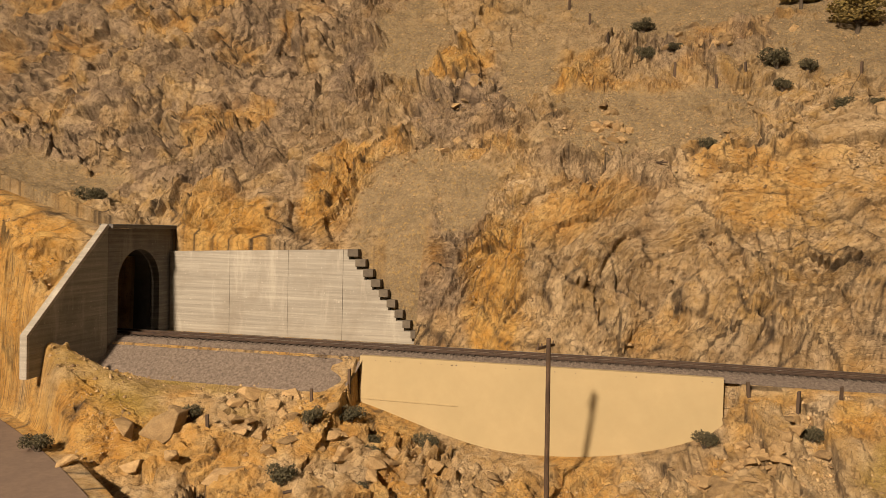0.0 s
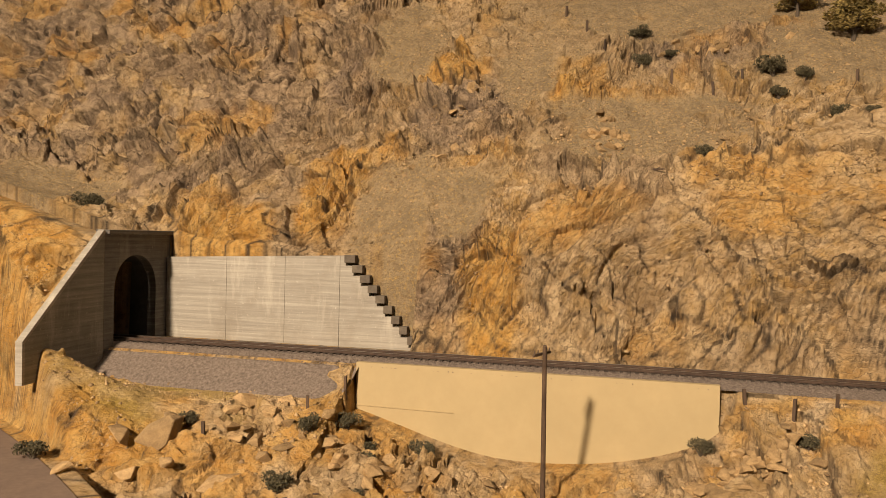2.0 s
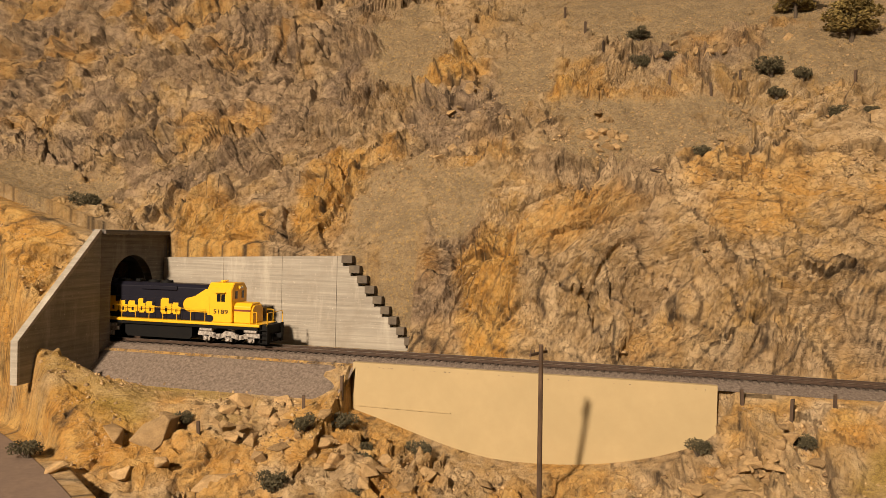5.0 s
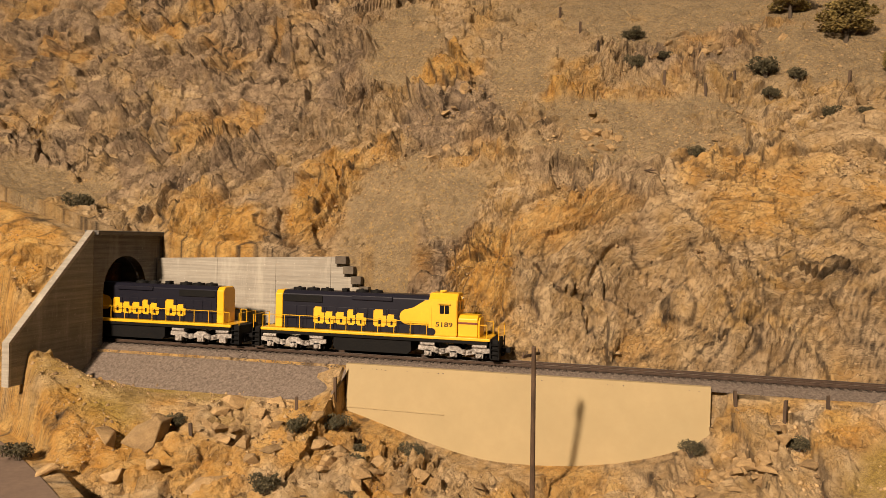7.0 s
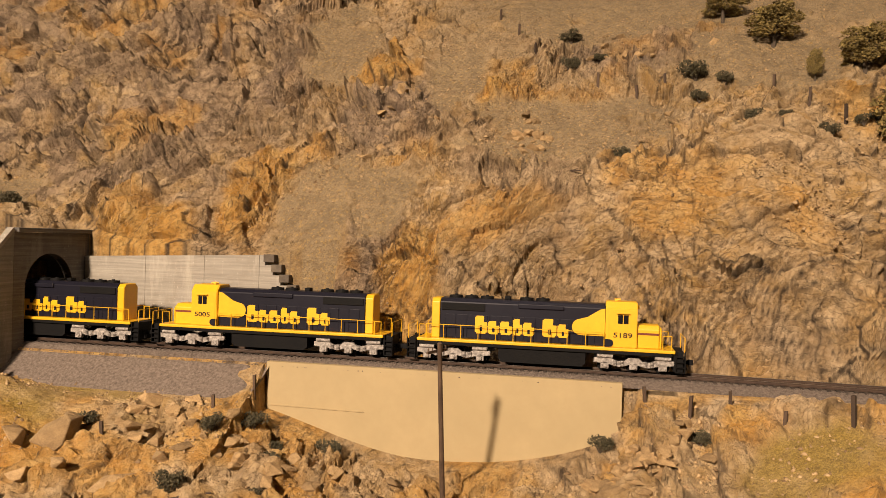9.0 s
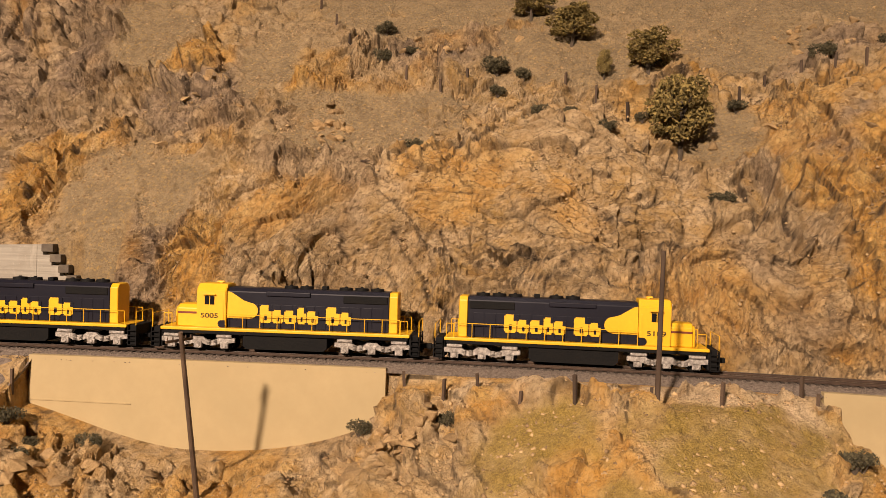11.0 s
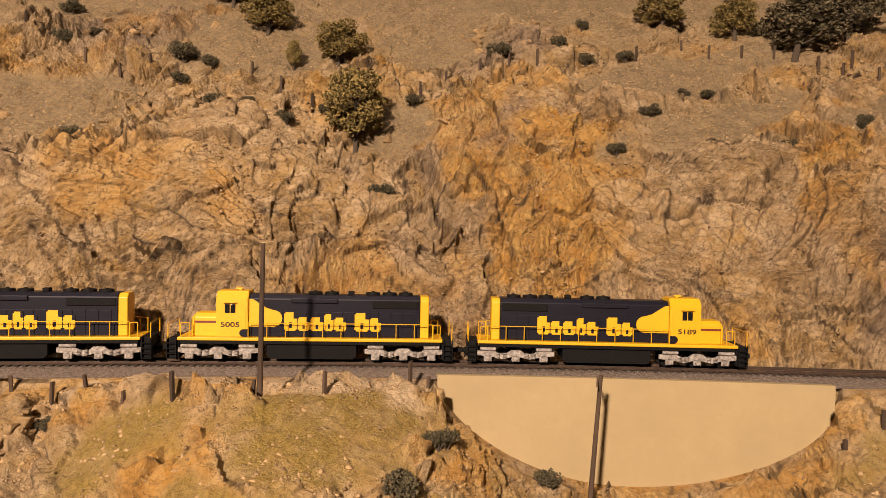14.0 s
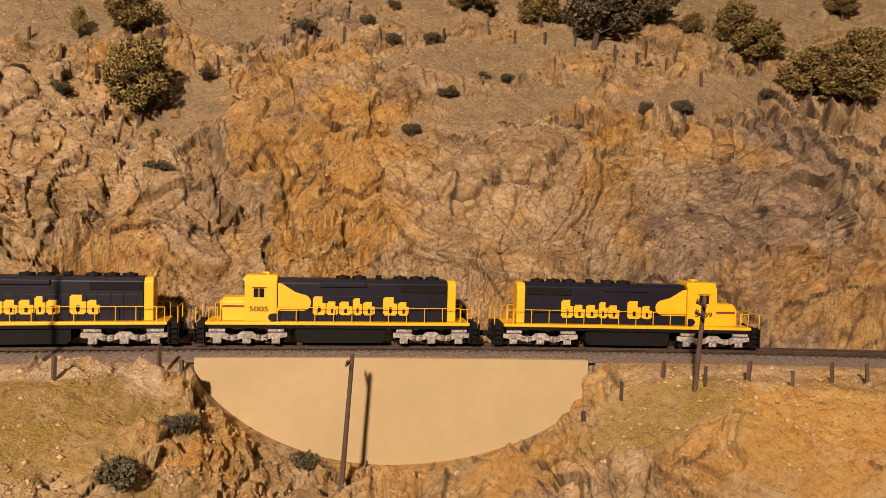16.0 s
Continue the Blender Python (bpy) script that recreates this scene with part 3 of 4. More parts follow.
    grey = np.maximum(grey, 0.45 * sm(0.02, 0.35, fbm(p * 6.5, 4, 101)) * (1 - soil) * np.where(front, 0.4, 1.0))
    grey = np.maximum(grey, 0.95 * sm(0.05, -0.25, x) * (d > 0.1) * sm(-0.35, 0.15, wob))
    ochre = np.maximum(ochre, np.where(front, np.maximum(sm(-0.1, 0.35, fbm(p * 13, 3, 91) + 0.1) * (1 - grass) * 0.85, 0.8 * np.exp(-((x - 1.14) / 0.09) ** 2) * sm(-0.3, 0.2, wob)), 0.75 * sm(0.05, 0.45, fbm(p * 9, 3, 95))))
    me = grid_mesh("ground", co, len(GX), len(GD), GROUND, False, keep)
    sand = sm(-0.100, -0.080, d + 0.012 * wob) * sm(-0.036, -0.042, d) * np.maximum(sm(0.32, 0.36, x) * sm(0.66, 0.62, x), sm(0.97, 1.0, x) * 0.6) * sm(-0.45, 0.1, fbm(p * 24, 3, 127))
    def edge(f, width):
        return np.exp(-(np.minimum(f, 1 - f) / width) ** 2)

    # painted crevice shade: strongest at slab edges and where ledges break off
    joint_shade = np.clip(rock * (0.35 * joint_big ** 2 + 0.25 * rough * joint_small ** 2 + 1.05 * bold * edge(ledge, 0.06) + 0.5 * edge(thin, 0.09) + 0.8 * sheer * edge(step, 0.045)) - 0.08, 0, 0.95)
    for key, values in (("rock", rock), ("soil", soil), ("ochre", ochre * 0.9), ("grey", grey * 0.85), ("sand", sand), ("grass", grass * (0.6 + 0.4 * sm(-0.3, 0.25, fbm(p * 30, 3, 119)))), ("joint_shade", joint_shade), ("bed", across), ("run", along)):
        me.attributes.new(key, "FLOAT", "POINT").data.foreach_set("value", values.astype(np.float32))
    tagged(new("ground", me), "rugged ochre and grey model hillside of painted plaster rock", "hillside", kind="structure")
    return co[:, 2].reshape(XX.shape)


TOP = build_ground()


def ground_z(x, y):
    """Height of the finished ground."""
    i = int(np.clip(np.searchsorted(GX, x) - 1, 0, len(GX) - 2))
    j = int(np.clip(np.searchsorted(GD, y - float(track_y(np.float64(x)))) - 1, 0, len(GD) - 2))
    return float(min(TOP[i, j], TOP[i + 1, j], TOP[i, j + 1], TOP[i + 1, j + 1]))


# ---- the room round the layout ----
def room():
    bm = bmesh.new()
    add_box(bm, -3.0, 4.0, 1.62, 1.72, -1.1, 2.4)
    tagged(part("wall_north", bm, PLASTER), "plain cream painted backdrop wall", "wall", kind="structure")
    # three unseen walls, and the ceiling below, kept dark to deepen the shadows
    for name, box in (("wall_south", (-3.0, 4.0, -3.6, -3.5, -1.1, 2.4)), ("wall_west", (-3.1, -3.0, -3.6, 1.72, -1.1, 2.4)), ("wall_east", (4.0, 4.1, -3.6, 1.72, -1.1, 2.4))):
        bm = bmesh.new()
        add_box(bm, *box)
        tagged(part(name, bm, BOUNCE_DARK), "unseen room wall, made dark brown to cut bounced light", "wall", kind="structure")
    bm = bmesh.new()
    add_box(bm, -3.1, 4.1, -3.6, 1.72, -1.2, -1.1)
    tagged(part("floor", bm, CARPET), "brown carpeted room floor", "floor", kind="structure")
    bm = bmesh.new()
    add_box(bm, -3.1, 4.1, -3.6, 1.72, 2.4, 2.5)
    tagged(part("ceiling", bm, BOUNCE_DARK), "unseen ceiling, made dark brown to cut bounced light", "ceiling", kind="structure")
    bm = bmesh.new()
    rows = []
    for i in range(43):
        x = -1.9 + 0.1 * i
        y = float(track_y(np.float64(x))) - 0.40
        top = float(base_height(np.array(x), np.array(y + 0.001)))
        rows.append([bm.verts.new(c) for c in ((x, y - 0.014, -1.1), (x, y - 0.014, top - 0.004), (x, y - 0.002, top - 0.004), (x, y - 0.002, -1.1))])
    for r, q in zip(rows[:-1], rows[1:]):
        for k in range(4):
            bm.faces.new((r[k], r[(k + 1) % 4], q[(k + 1) % 4], q[k]))
    bmesh.ops.recalc_face_normals(bm, faces=bm.faces[:])
    tagged(part("fascia", bm, CARPET), "brown front board of the layout", "fascia", kind="structure")


room()


# ---- tunnel portal, walls ----
PX = -0.2610


def arch(y0, y1, z0, spring, n=14):
    """Outline of the tunnel mouth in (y, z), from the left foot over the crown to the right foot."""
    r, mid = (y1 - y0) / 2, (y0 + y1) / 2
    return [(y0, z0)] + [(mid - r * math.cos(math.pi * i / n), spring + r * math.sin(math.pi * i / n)) for i in range(n + 1)] + [(y1, z0)]


def strip_wall(bm, outline_a, outline_b, x0, x1):
    """Faces between two open outlines in (y, z) at x0, with the same at x1, and the rims."""
    rows = [[bm.verts.new((x, y, z)) for y, z in o] for x in (x0, x1) for o in (outline_a, outline_b)]
    for i in range(len(outline_a) - 1):
        bm.faces.new((rows[0][i], rows[0][i + 1], rows[1][i + 1], rows[1][i]))
        bm.faces.new((rows[2][i], rows[3][i], rows[3][i + 1], rows[2][i + 1]))
        bm.faces.new((rows[0][i], rows[2][i], rows[2][i + 1], rows[0][i + 1]))
        bm.faces.new((rows[1][i], rows[1][i + 1], rows[3][i + 1], rows[3][i]))
    bmesh.ops.recalc_face_normals(bm, faces=bm.faces[:])


def side_prism(bm, outline, x0, x1):
    """A closed outline of (y, z) points, drawn out from x0 to x1."""
    front = [bm.verts.new((x1, y, z)) for y, z in outline]
    back = [bm.verts.new((x0, y, z)) for y, z in outline]
    bm.faces.new(front)
    bm.faces.new(back[::-1])
    n = len(outline)
    for i in range(n):
        bm.faces.new((front[i], back[i], back[(i + 1) % n], front[(i + 1) % n]))
    bmesh.ops.recalc_face_normals(bm, faces=bm.faces[:])


def portal():
    thing = tagged(new("tunnel_portal"), "weathered grey concrete tunnel portal with sloping wing wall", "tunnel portal")
    thing.location = (PX, 0.0, 0.0)
    bm = bmesh.new()
    foot, spring = -0.006, 0.0535
    inner = arch(0.0140, 0.0825, foot, spring)
    n = len(inner)
    outer = [(-0.001 + 0.1095 * (i - 1) / (n - 3), 0.1085) for i in range(n)]
    outer[0], outer[-1] = (-0.001, foot), (0.1085, foot)
    strip_wall(bm, inner, outer, -0.010, 0.0)
    part("headwall", bm, SOOTWALL, thing, "sooty dark concrete headwall")
    bm = bmesh.new()
    side_prism(bm, [(-0.1010, -0.02), (-0.1000, 0.0160), (-0.0013, 0.1085), (-0.0013, -0.02)], -0.006, 0.0)
    part("wing_wall", bm, PORTAL, thing)
    bm = bmesh.new()
    side_prism(bm, [(-0.1042, -0.02), (-0.1042, 0.0172), (-0.0030, 0.1130), (-0.0006, 0.1102), (-0.1013, 0.0162), (-0.1013, -0.02)], -0.006, 0.0010)
    part("wing_coping", bm, WALL, thing, "pale concrete coping")
    bm = bmesh.new()
    add_box(bm, -0.012, 0.0035, 0.0010, 0.1115, 0.1087, 0.1130, 0.0006)
    part("coping", bm, SOOTWALL, thing, "dark sooty coping slab")
    bm = bmesh.new()
    strip_wall(bm, arch(0.0140, 0.0825, foot, spring), arch(0.0130, 0.0835, foot, spring), -1.60, -0.0105)
    part("lining", bm, SOOT, thing, "black sooty tunnel lining")
    bm = bmesh.new()
    add_box(bm, -1.62, -1.60, -0.01, 0.1, -0.01, 0.12)
    part("tunnel_end", bm, SOOT, thing)
    bm = bmesh.new()
    add_box(bm, -1.60, -0.008, 0.0142, 0.0823, -0.012, -0.0034)
    part("tunnel_floor", bm, BALLAST, thing)


def side_wall():
    thing = tagged(new("side_wall"), "long board-marked grey concrete retaining wall with a stepped end", "retaining wall")
    y0 = 0.1000

    def top(x):
        return 0.0845 + 0.0352 * (x + 0.26)

    cuts = [-0.2595, -0.1868, -0.1186, -0.0570]
    for a, b in zip(cuts[:-1], cuts[1:]):
        bm = bmesh.new()
        add_prism(bm, [(a + 0.0001, -0.012), (a + 0.0001, top(a)), (b - 0.0001, top(b)), (b - 0.0001, -0.012)], y0, y0 + 0.012)
        bmesh.ops.bevel(bm, geom=bm.edges[:], offset=0.0002, segments=1, affect="EDGES")
        part("panel", bm, WALL, thing)
    bm = bmesh.new()
    n, drop, go, high = 9, 0.0102, 0.0087, top(-0.057)
    outline = [(-0.0567, -0.012), (-0.0567, high)]
    for i in range(n):
        x = -0.0567 + 0.0060 + go * i
        outline += [(x, high - drop * i), (x, high - drop * (i + 1))]
    outline += [(0.0285, high - drop * n), (0.0285, -0.012)]
    add_prism(bm, outline, y0, y0 + 0.012)
    part("stepped_panel", bm, WALL, thing)
    for i in range(n):
        x, z = -0.0567 + 0.0045 + go * i, high - drop * i
        bm = bmesh.new()
        add_box(bm, x, x + 0.0118 - 0.0005 * i, y0 - 0.0008, y0 + 0.022, z - 0.0070, z + 0.0008, 0.0004)
        part("step_block", bm, BLOCK, thing, "dark step block")


def low_wall(x0, x1, deep, seams, name_label):
    """A retaining wall under the track, following its line, with a round foot."""
    thing = tagged(new("retaining_wall"), name_label, "retaining wall")
    cuts = [x0] + seams + [x1]
    for a, b in zip(cuts[:-1], cuts[1:]):
        bm = bmesh.new()
        rows = []
        for i in range(17):
            x = a + (b - a) * i / 16
            y = float(track_y(np.float64(x))) - 0.036 - 0.025 * max(0.0, x - 0.65)
            foot = -deep - 0.02
            rows.append([bm.verts.new(c) for c in ((x, y, foot), (x, y, -0.0004), (x, y + 0.0006, 0.0), (x, y + 0.006, 0.0), (x, y + 0.006, foot))])
        for r, s in zip(rows[:-1], rows[1:]):
            for k in range(5):
                bm.faces.new((r[k], r[(k + 1) % 5], s[(k + 1) % 5], s[k]))
        bm.faces.new(rows[0][::-1])
        bm.faces.new(rows[-1])
        bmesh.ops.recalc_face_normals(bm, faces=bm.faces[:])
        part("panel", bm, SMOOTH, thing)


portal()
side_wall()
low_wall(-0.001, 0.3070, 0.080, [0.0895], "smooth tan concrete retaining wall below the track, rounded foot in the slope")
bm = bmesh.new()
add_prism(bm, [(-0.0008, -0.0385), (0.0893, -0.0392), (0.0893, -0.0386), (-0.0008, -0.0379)], -0.0008, 0.002)
wall_ledge = part("seam", bm, SMOOTH, bpy.data.objects["retaining_wall"])
low_wall(0.6510, 0.9630, 0.092, [], "smooth tan concrete retaining wall across a ravine under the track")

# ---- the track ----
RAIL_Z = 0.0050


def on_track(s, off=0.0, z=0.0):
    """The place s metres along the centre line and off metres to its left, and the heading."""
    if s < 0.22:
        return Vector((s, 0.036 + off, z)), 0.0
    a = (s - 0.22) / 3.2
    r = 3.2 + off
    return Vector((0.22 + r * math.sin(a), 0.036 - 3.2 + r * math.cos(a), z)), -a


def track():
    thing = tagged(new("railway_track"), "single railway track with rusty brown rails on dark ties", "railway track")
    for side in (-1, 1):
        for name, mat, prof in (("rail", RAIL, [(-0.0012, 0.0024), (-0.0012, 0.0028), (-0.0004, 0.0031), (-0.0004, 0.0042), (-0.00055, 0.0044), (-0.00055, 0.0049), (0.00055, 0.0049), (0.00055, 0.0044), (0.0004, 0.0042), (0.0004, 0.0031), (0.0012, 0.0028), (0.0012, 0.0024)]),
                                ("rail_head", RAILTOP, [(-0.0004, 0.00492), (-0.0004, 0.0051), (0.0004, 0.0051), (0.0004, 0.00492)])):
            bm = bmesh.new()
            rows = []
            for i in range(161):
                s = -1.78 + 3.9 * i / 160
                rows.append([bm.verts.new(on_track(s, side * 0.00825 + o, z)[0]) for o, z in prof])
            n = len(prof)
            for r, q in zip(rows[:-1], rows[1:]):
                for k in range(n):
                    bm.faces.new((r[k], r[(k + 1) % n], q[(k + 1) % n], q[k]))
            bmesh.ops.recalc_face_normals(bm, faces=bm.faces[:])
            part(name, bm, mat, thing)
    bm = bmesh.new()
    add_box(bm, -0.0013, 0.0013, -0.0150, 0.0150, 0.0, 0.0024, 0.0002)
    me = mesh_of(bm, "tie", TIE)
    for i in range(290):
        at, turn = on_track(-0.45 + 0.0066 * i)
        ob = new("tie", me)
        ob.parent = thing
        ob.matrix_basis = Matrix.Translation(at) @ Matrix.Rotation(turn + random.uniform(-0.02, 0.02), 4, "Z")


def ballast():
    """Loose stones between and beside the ties, and the sloping shoulder under them."""
    bm = bmesh.new()
    prof = [(-0.0355, -0.0035), (-0.0215, 0.0008), (-0.016, 0.0014), (0.016, 0.0014), (0.024, 0.0005), (0.045, -0.0015)]
    rows = []
    for i in range(241):
        s = -0.31 + 2.2 * i / 240
        row = []
        for k, (o, z) in enumerate(prof):
            if k == 0 and s < 0.0:
                o, z = -0.072, -0.0370
            at = on_track(s, o, z)[0]
            row.append(bm.verts.new(at))
        rows.append(row)
    for r, q in zip(rows[:-1], rows[1:]):
        for k in range(len(prof) - 1):
            bm.faces.new((r[k], q[k], q[k + 1], r[k + 1]))
    bmesh.ops.recalc_face_normals(bm, faces=bm.faces[:])
    bed = tagged(part("ballast_bed", bm, BALLAST), "grey-brown stone ballast bed under the track", "ballast", kind="structure")
    rng = np.random.RandomState(7)
    n = 15000
    s = rng.uniform(-0.31, 1.55, n)
    o = np.where(rng.rand(n) < 0.55, rng.uniform(-0.036, -0.013, n), rng.uniform(-0.012, 0.045, n))
    z = np.interp(o, [a for a, _ in prof], [b for _, b in prof])
    wide = (s < -0.012) & (rng.rand(n) < 0.5) & (s > -0.255)
    o = np.where(wide, rng.uniform(-0.068, -0.02, n), o)
    z = np.where(wide, np.interp(o, [-0.072, -0.0215], [-0.0370, 0.0008]), z)
    size = rng.uniform(0.0004, 0.00095, n)
    a = np.maximum(s - 0.22, 0) / 3.2
    cx = np.where(s < 0.22, s, 0.22 + (3.2 + o) * np.sin(a))
    cy = np.where(s < 0.22, 0.036 + o, 0.036 - 3.2 + (3.2 + o) * np.cos(a))
    stones(np.stack([cx, cy, z], 1), size, "ballast_stones", BALLAST, rng, "loose grey-brown ballast stones beside the ties", "ballast")


def stones(at, size, name, mat, rng, label, category):
    """Many small eight-sided stones in one mesh."""
    octa = np.array([(1, 0, 0), (-1, 0, 0), (0, 1, 0), (0, -1, 0), (0, 0, 1), (0, 0, -1)], float)
    tris = np.array([(0, 2, 4), (2, 1, 4), (1, 3, 4), (3, 0, 4), (2, 0, 5), (1, 2, 5), (3, 1, 5), (0, 3, 5)])
    n = len(at)
    shape = octa[None] * rng.uniform(0.55, 1.25, (n, 6, 1)) + rng.uniform(-0.3, 0.3, (n, 6, 3))
    spin = rng.uniform(0, 6.283, n)
    c, sn = np.cos(spin)[:, None], np.sin(spin)[:, None]
    shape = np.stack([shape[..., 0] * c - shape[..., 1] * sn, shape[..., 0] * sn + shape[..., 1] * c, shape[..., 2] * 0.8], -1)
    co = (shape * size[:, None, None] + at[:, None]).reshape(-1, 3)
    faces = (tris[None] + 6 * np.arange(n)[:, None, None]).reshape(-1, 3)
    me = bpy.data.meshes.new(name)
    me.vertices.add(len(co))
    me.vertices.foreach_set("co", co.astype(np.float32).ravel())
    me.loops.add(len(faces) * 3)
    me.loops.foreach_set("vertex_index", faces.astype(np.int32).ravel())
    me.polygons.add(len(faces))
    me.polygons.foreach_set("loop_start", np.arange(0, len(faces) * 3, 3, dtype=np.int32))
    me.update(calc_edges=True)
    me.materials.append(mat)
    tagged(new(name, me), label, category, kind="stuff")


track()
ballast()

# ---- boulders and scree ----
def boulder_mesh(rng, n=12):
    bm = bmesh.new()
    for _ in range(n):
        v = Vector(rng.normal(size=3)).normalized()
        v = Vector((v.x * 1.25, v.y * 0.9, v.z * 0.8)) * rng.uniform(0.8, 1.1)
        bm.verts.new(v)
    r = bmesh.ops.convex_hull(bm, input=bm.verts[:])
    loose = [v for v in bm.verts if not v.link_faces]
    bmesh.ops.delete(bm, geom=loose, context="VERTS")
    bmesh.ops.bevel(bm, geom=bm.edges[:], offset=0.035, segments=1, affect="EDGES")
    return mesh_of(bm, "boulder", BOULDER)


def boulders():
    rng = np.random.RandomState(12)
    kinds = [boulder_mesh(rng) for _ in range(9)]
    spots = [(x, y, 0.9 * r) for x, y, r in BOULDERS]
    for cx, cy, rx, ry in FIELDS:
        for _ in range(24):
            spots.append((cx + rng.normal() * rx * 0.55, cy + rng.normal() * ry * 0.75, 0.0045 * rng.uniform(0.6, 2.1)))
    for x, y, r in spots:
        if abs(y - float(track_y(np.float64(x)))) < 0.05:
            continue
        ob = new("boulder", kinds[rng.randint(9)])
        flat = rng.uniform(0.6, 0.9)
        ob.matrix_basis = Matrix.Translation((x, y, ground_z(x, y) + 0.3 * r)) @ Euler(rng.uniform(-0.5, 0.5, 3) + np.array([0, 0, rng.uniform(0, 6)])).to_matrix().to_4x4() @ Matrix.Diagonal((r, r, r * flat, 1))
        tagged(ob, "angular tan broken boulder lying on the slope", "boulder", "boulders on the slope")


def scree():
    rng = np.random.RandomState(15)
    n = 70000
    x, d = rng.uniform(-0.42, 1.34, n), np.where(rng.rand(n) < 0.3, rng.uniform(-0.2, -0.05, n), rng.uniform(0.05, 0.42, n))
    y = track_y(x) + d
    clump = fbm(np.stack([x, y, 0 * x], 1) * 16, 4, 71)
    ok = (clump > rng.uniform(-0.5, 0.55, n)) & ((d > 0) | (wall_cut(x, 0 * x) < 0.004) | (d < -0.06)) & ((x > 0.03) | (d > 0.09) | (d < 0))
    ok &= ~((x < 0.0) & (road_side(x, y) > -0.004))
    x, y = x[ok], y[ok]
    z = np.array([ground_z(a, b) for a, b in zip(x, y)])
    size = rng.uniform(0.0006, 0.0013, len(x)) * rng.choice([1.0, 1.0, 1.0, 1.5, 2.1], len(x))
    stones(np.stack([x, y, z + 0.0003], 1), size, "scree", CHIP, rng, "scattered small tan and grey stone chips on the slope", "scree")


boulders()
scree()

# ---- plants ----
def tuft(rng, centres, radius, count, size, mat, name):
    """A cloud of small folded leaves round several centres, with gaps."""
    n = count
    pick = np.array(centres)[rng.randint(len(centres), size=n)]
    v = rng.normal(size=(n, 3))
    v /= np.linalg.norm(v, axis=1)[:, None]
    c = pick + v * (radius * rng.uniform(0.35, 1.0, n) ** 0.6)[:, None] * np.array([1, 1, 0.8])
    a, b = rng.normal(size=(n, 3)), rng.normal(size=(n, 3))
    a /= np.linalg.norm(a, axis=1)[:, None]
    b = np.cross(a, b)
    b /= np.linalg.norm(b, axis=1)[:, None]
    s = size * rng.uniform(0.6, 1.4, n)[:, None]
    k = np.cross(a, b) * s * 0.4
    co = np.stack([c - a * s, c - b * s * 0.6 + k, c + a * s, c + b * s * 0.6 + k], 1).reshape(-1, 3)
    me = bpy.data.meshes.new(name)
    f = np.arange(4 * n).reshape(n, 4)
    tri = np.concatenate([f[:, [0, 1, 2]], f[:, [0, 2, 3]]])
    me.from_pydata(co.tolist(), [], tri.tolist())
    me.materials.append(mat)
    return me


def bush_kind(rng):
    thing = new("bush")
    centres = [(rng.uniform(-0.55, 0.55), rng.uniform(-0.5, 0.5), rng.uniform(0.35, 0.75)) for _ in range(6)]
    foliage = new("foliage", tuft(rng, centres, 0.5, 900, 0.085, SAGE, "foliage"))
    foliage.parent = thing
    bm = bmesh.new()
    for c in centres:
        add_rod(bm, (0, 0, -0.25), c, 0.06, 0.02, 5)
    part("stem", bm, BARK, thing)
    return tagged(thing, "small dark grey-green sagebrush clump on the slope", "bush", "bushes on the slope")


def tree_kind(rng, mat, label):
    """A unit tree, 1 high: tapered trunk, limbs, crown of clumps."""
    thing = new("tree")
    bm = bmesh.new()
    lean = rng.uniform(-0.08, 0.08)
    add_rod(bm, (0, 0, -0.06), (lean * 0.5, 0.02, 0.35), 0.035, 0.026, 7)
    add_rod(bm, (lean * 0.5, 0.02, 0.34), (lean, 0, 0.7), 0.026, 0.012, 7)
    centres = []
    for i in range(13):
        a, z = i * 2.4, 0.32 + 0.56 * (i / 12)
        r = 0.30 * (1 - 0.75 * abs(z - 0.55) / 0.5) * rng.uniform(0.6, 1.2)
        c = (lean + r * math.cos(a), r * math.sin(a), z)
        centres.append(c)
        add_rod(bm, (lean * 0.6, 0.01, max(0.22, z - 0.22)), c, 0.014, 0.005, 5)
    part("trunk", bm, BARK, thing, "grey-brown trunk and limbs")
    crown = new("crown", tuft(rng, centres, 0.165, 3200, 0.026, mat, "crown"))
    crown.parent = thing
    return tagged(thing, label, "tree", "trees on the hill")


def plants():
    rng = np.random.RandomState(21)
    kinds = [bush_kind(rng) for _ in range(4)]
    for n, (x, y, r) in enumerate(BUSHES + BUSHES2):
        k = kinds[n % 4]
        r *= 1.2
        m = Matrix.Translation((x, y, ground_z(x, y) + 0.2 * r)) @ Matrix.Rotation(rng.uniform(0, 6), 4, "Z")
        if n < 4:
            k.matrix_basis, k.scale = m, (r, r, r)
            k.scale = (r, r, r)
        else:
            copy_thing(k, m).scale = (r, r, r * rng.uniform(0.8, 1.1))
    trees = [tree_kind(rng, LEAF, "olive-brown scrub oak tree on the hillside"), tree_kind(rng, LEAF, "olive-brown scrub oak tree on the hillside"),
             tree_kind(rng, DARKLEAF, "dark grey-green oak tree on the hillside")]
    first = {0: True, 1: True, 2: True}
    for n, (x, y, r, h) in enumerate(TREES):
        kind = 2 if n in (7, 8) else n % 2
        h = max(h, 1.5 * r) * 1.05
        w = r / 0.36
        m = Matrix.Translation((x, y, ground_z(x, y))) @ Matrix.Rotation(rng.uniform(0, 6), 4, "Z")
        ob = trees[kind]
        if first[kind]:
            ob.matrix_basis, first[kind] = m, False
        else:
            ob = copy_thing(ob, m)
        ob.scale = (w, w, h)


plants()

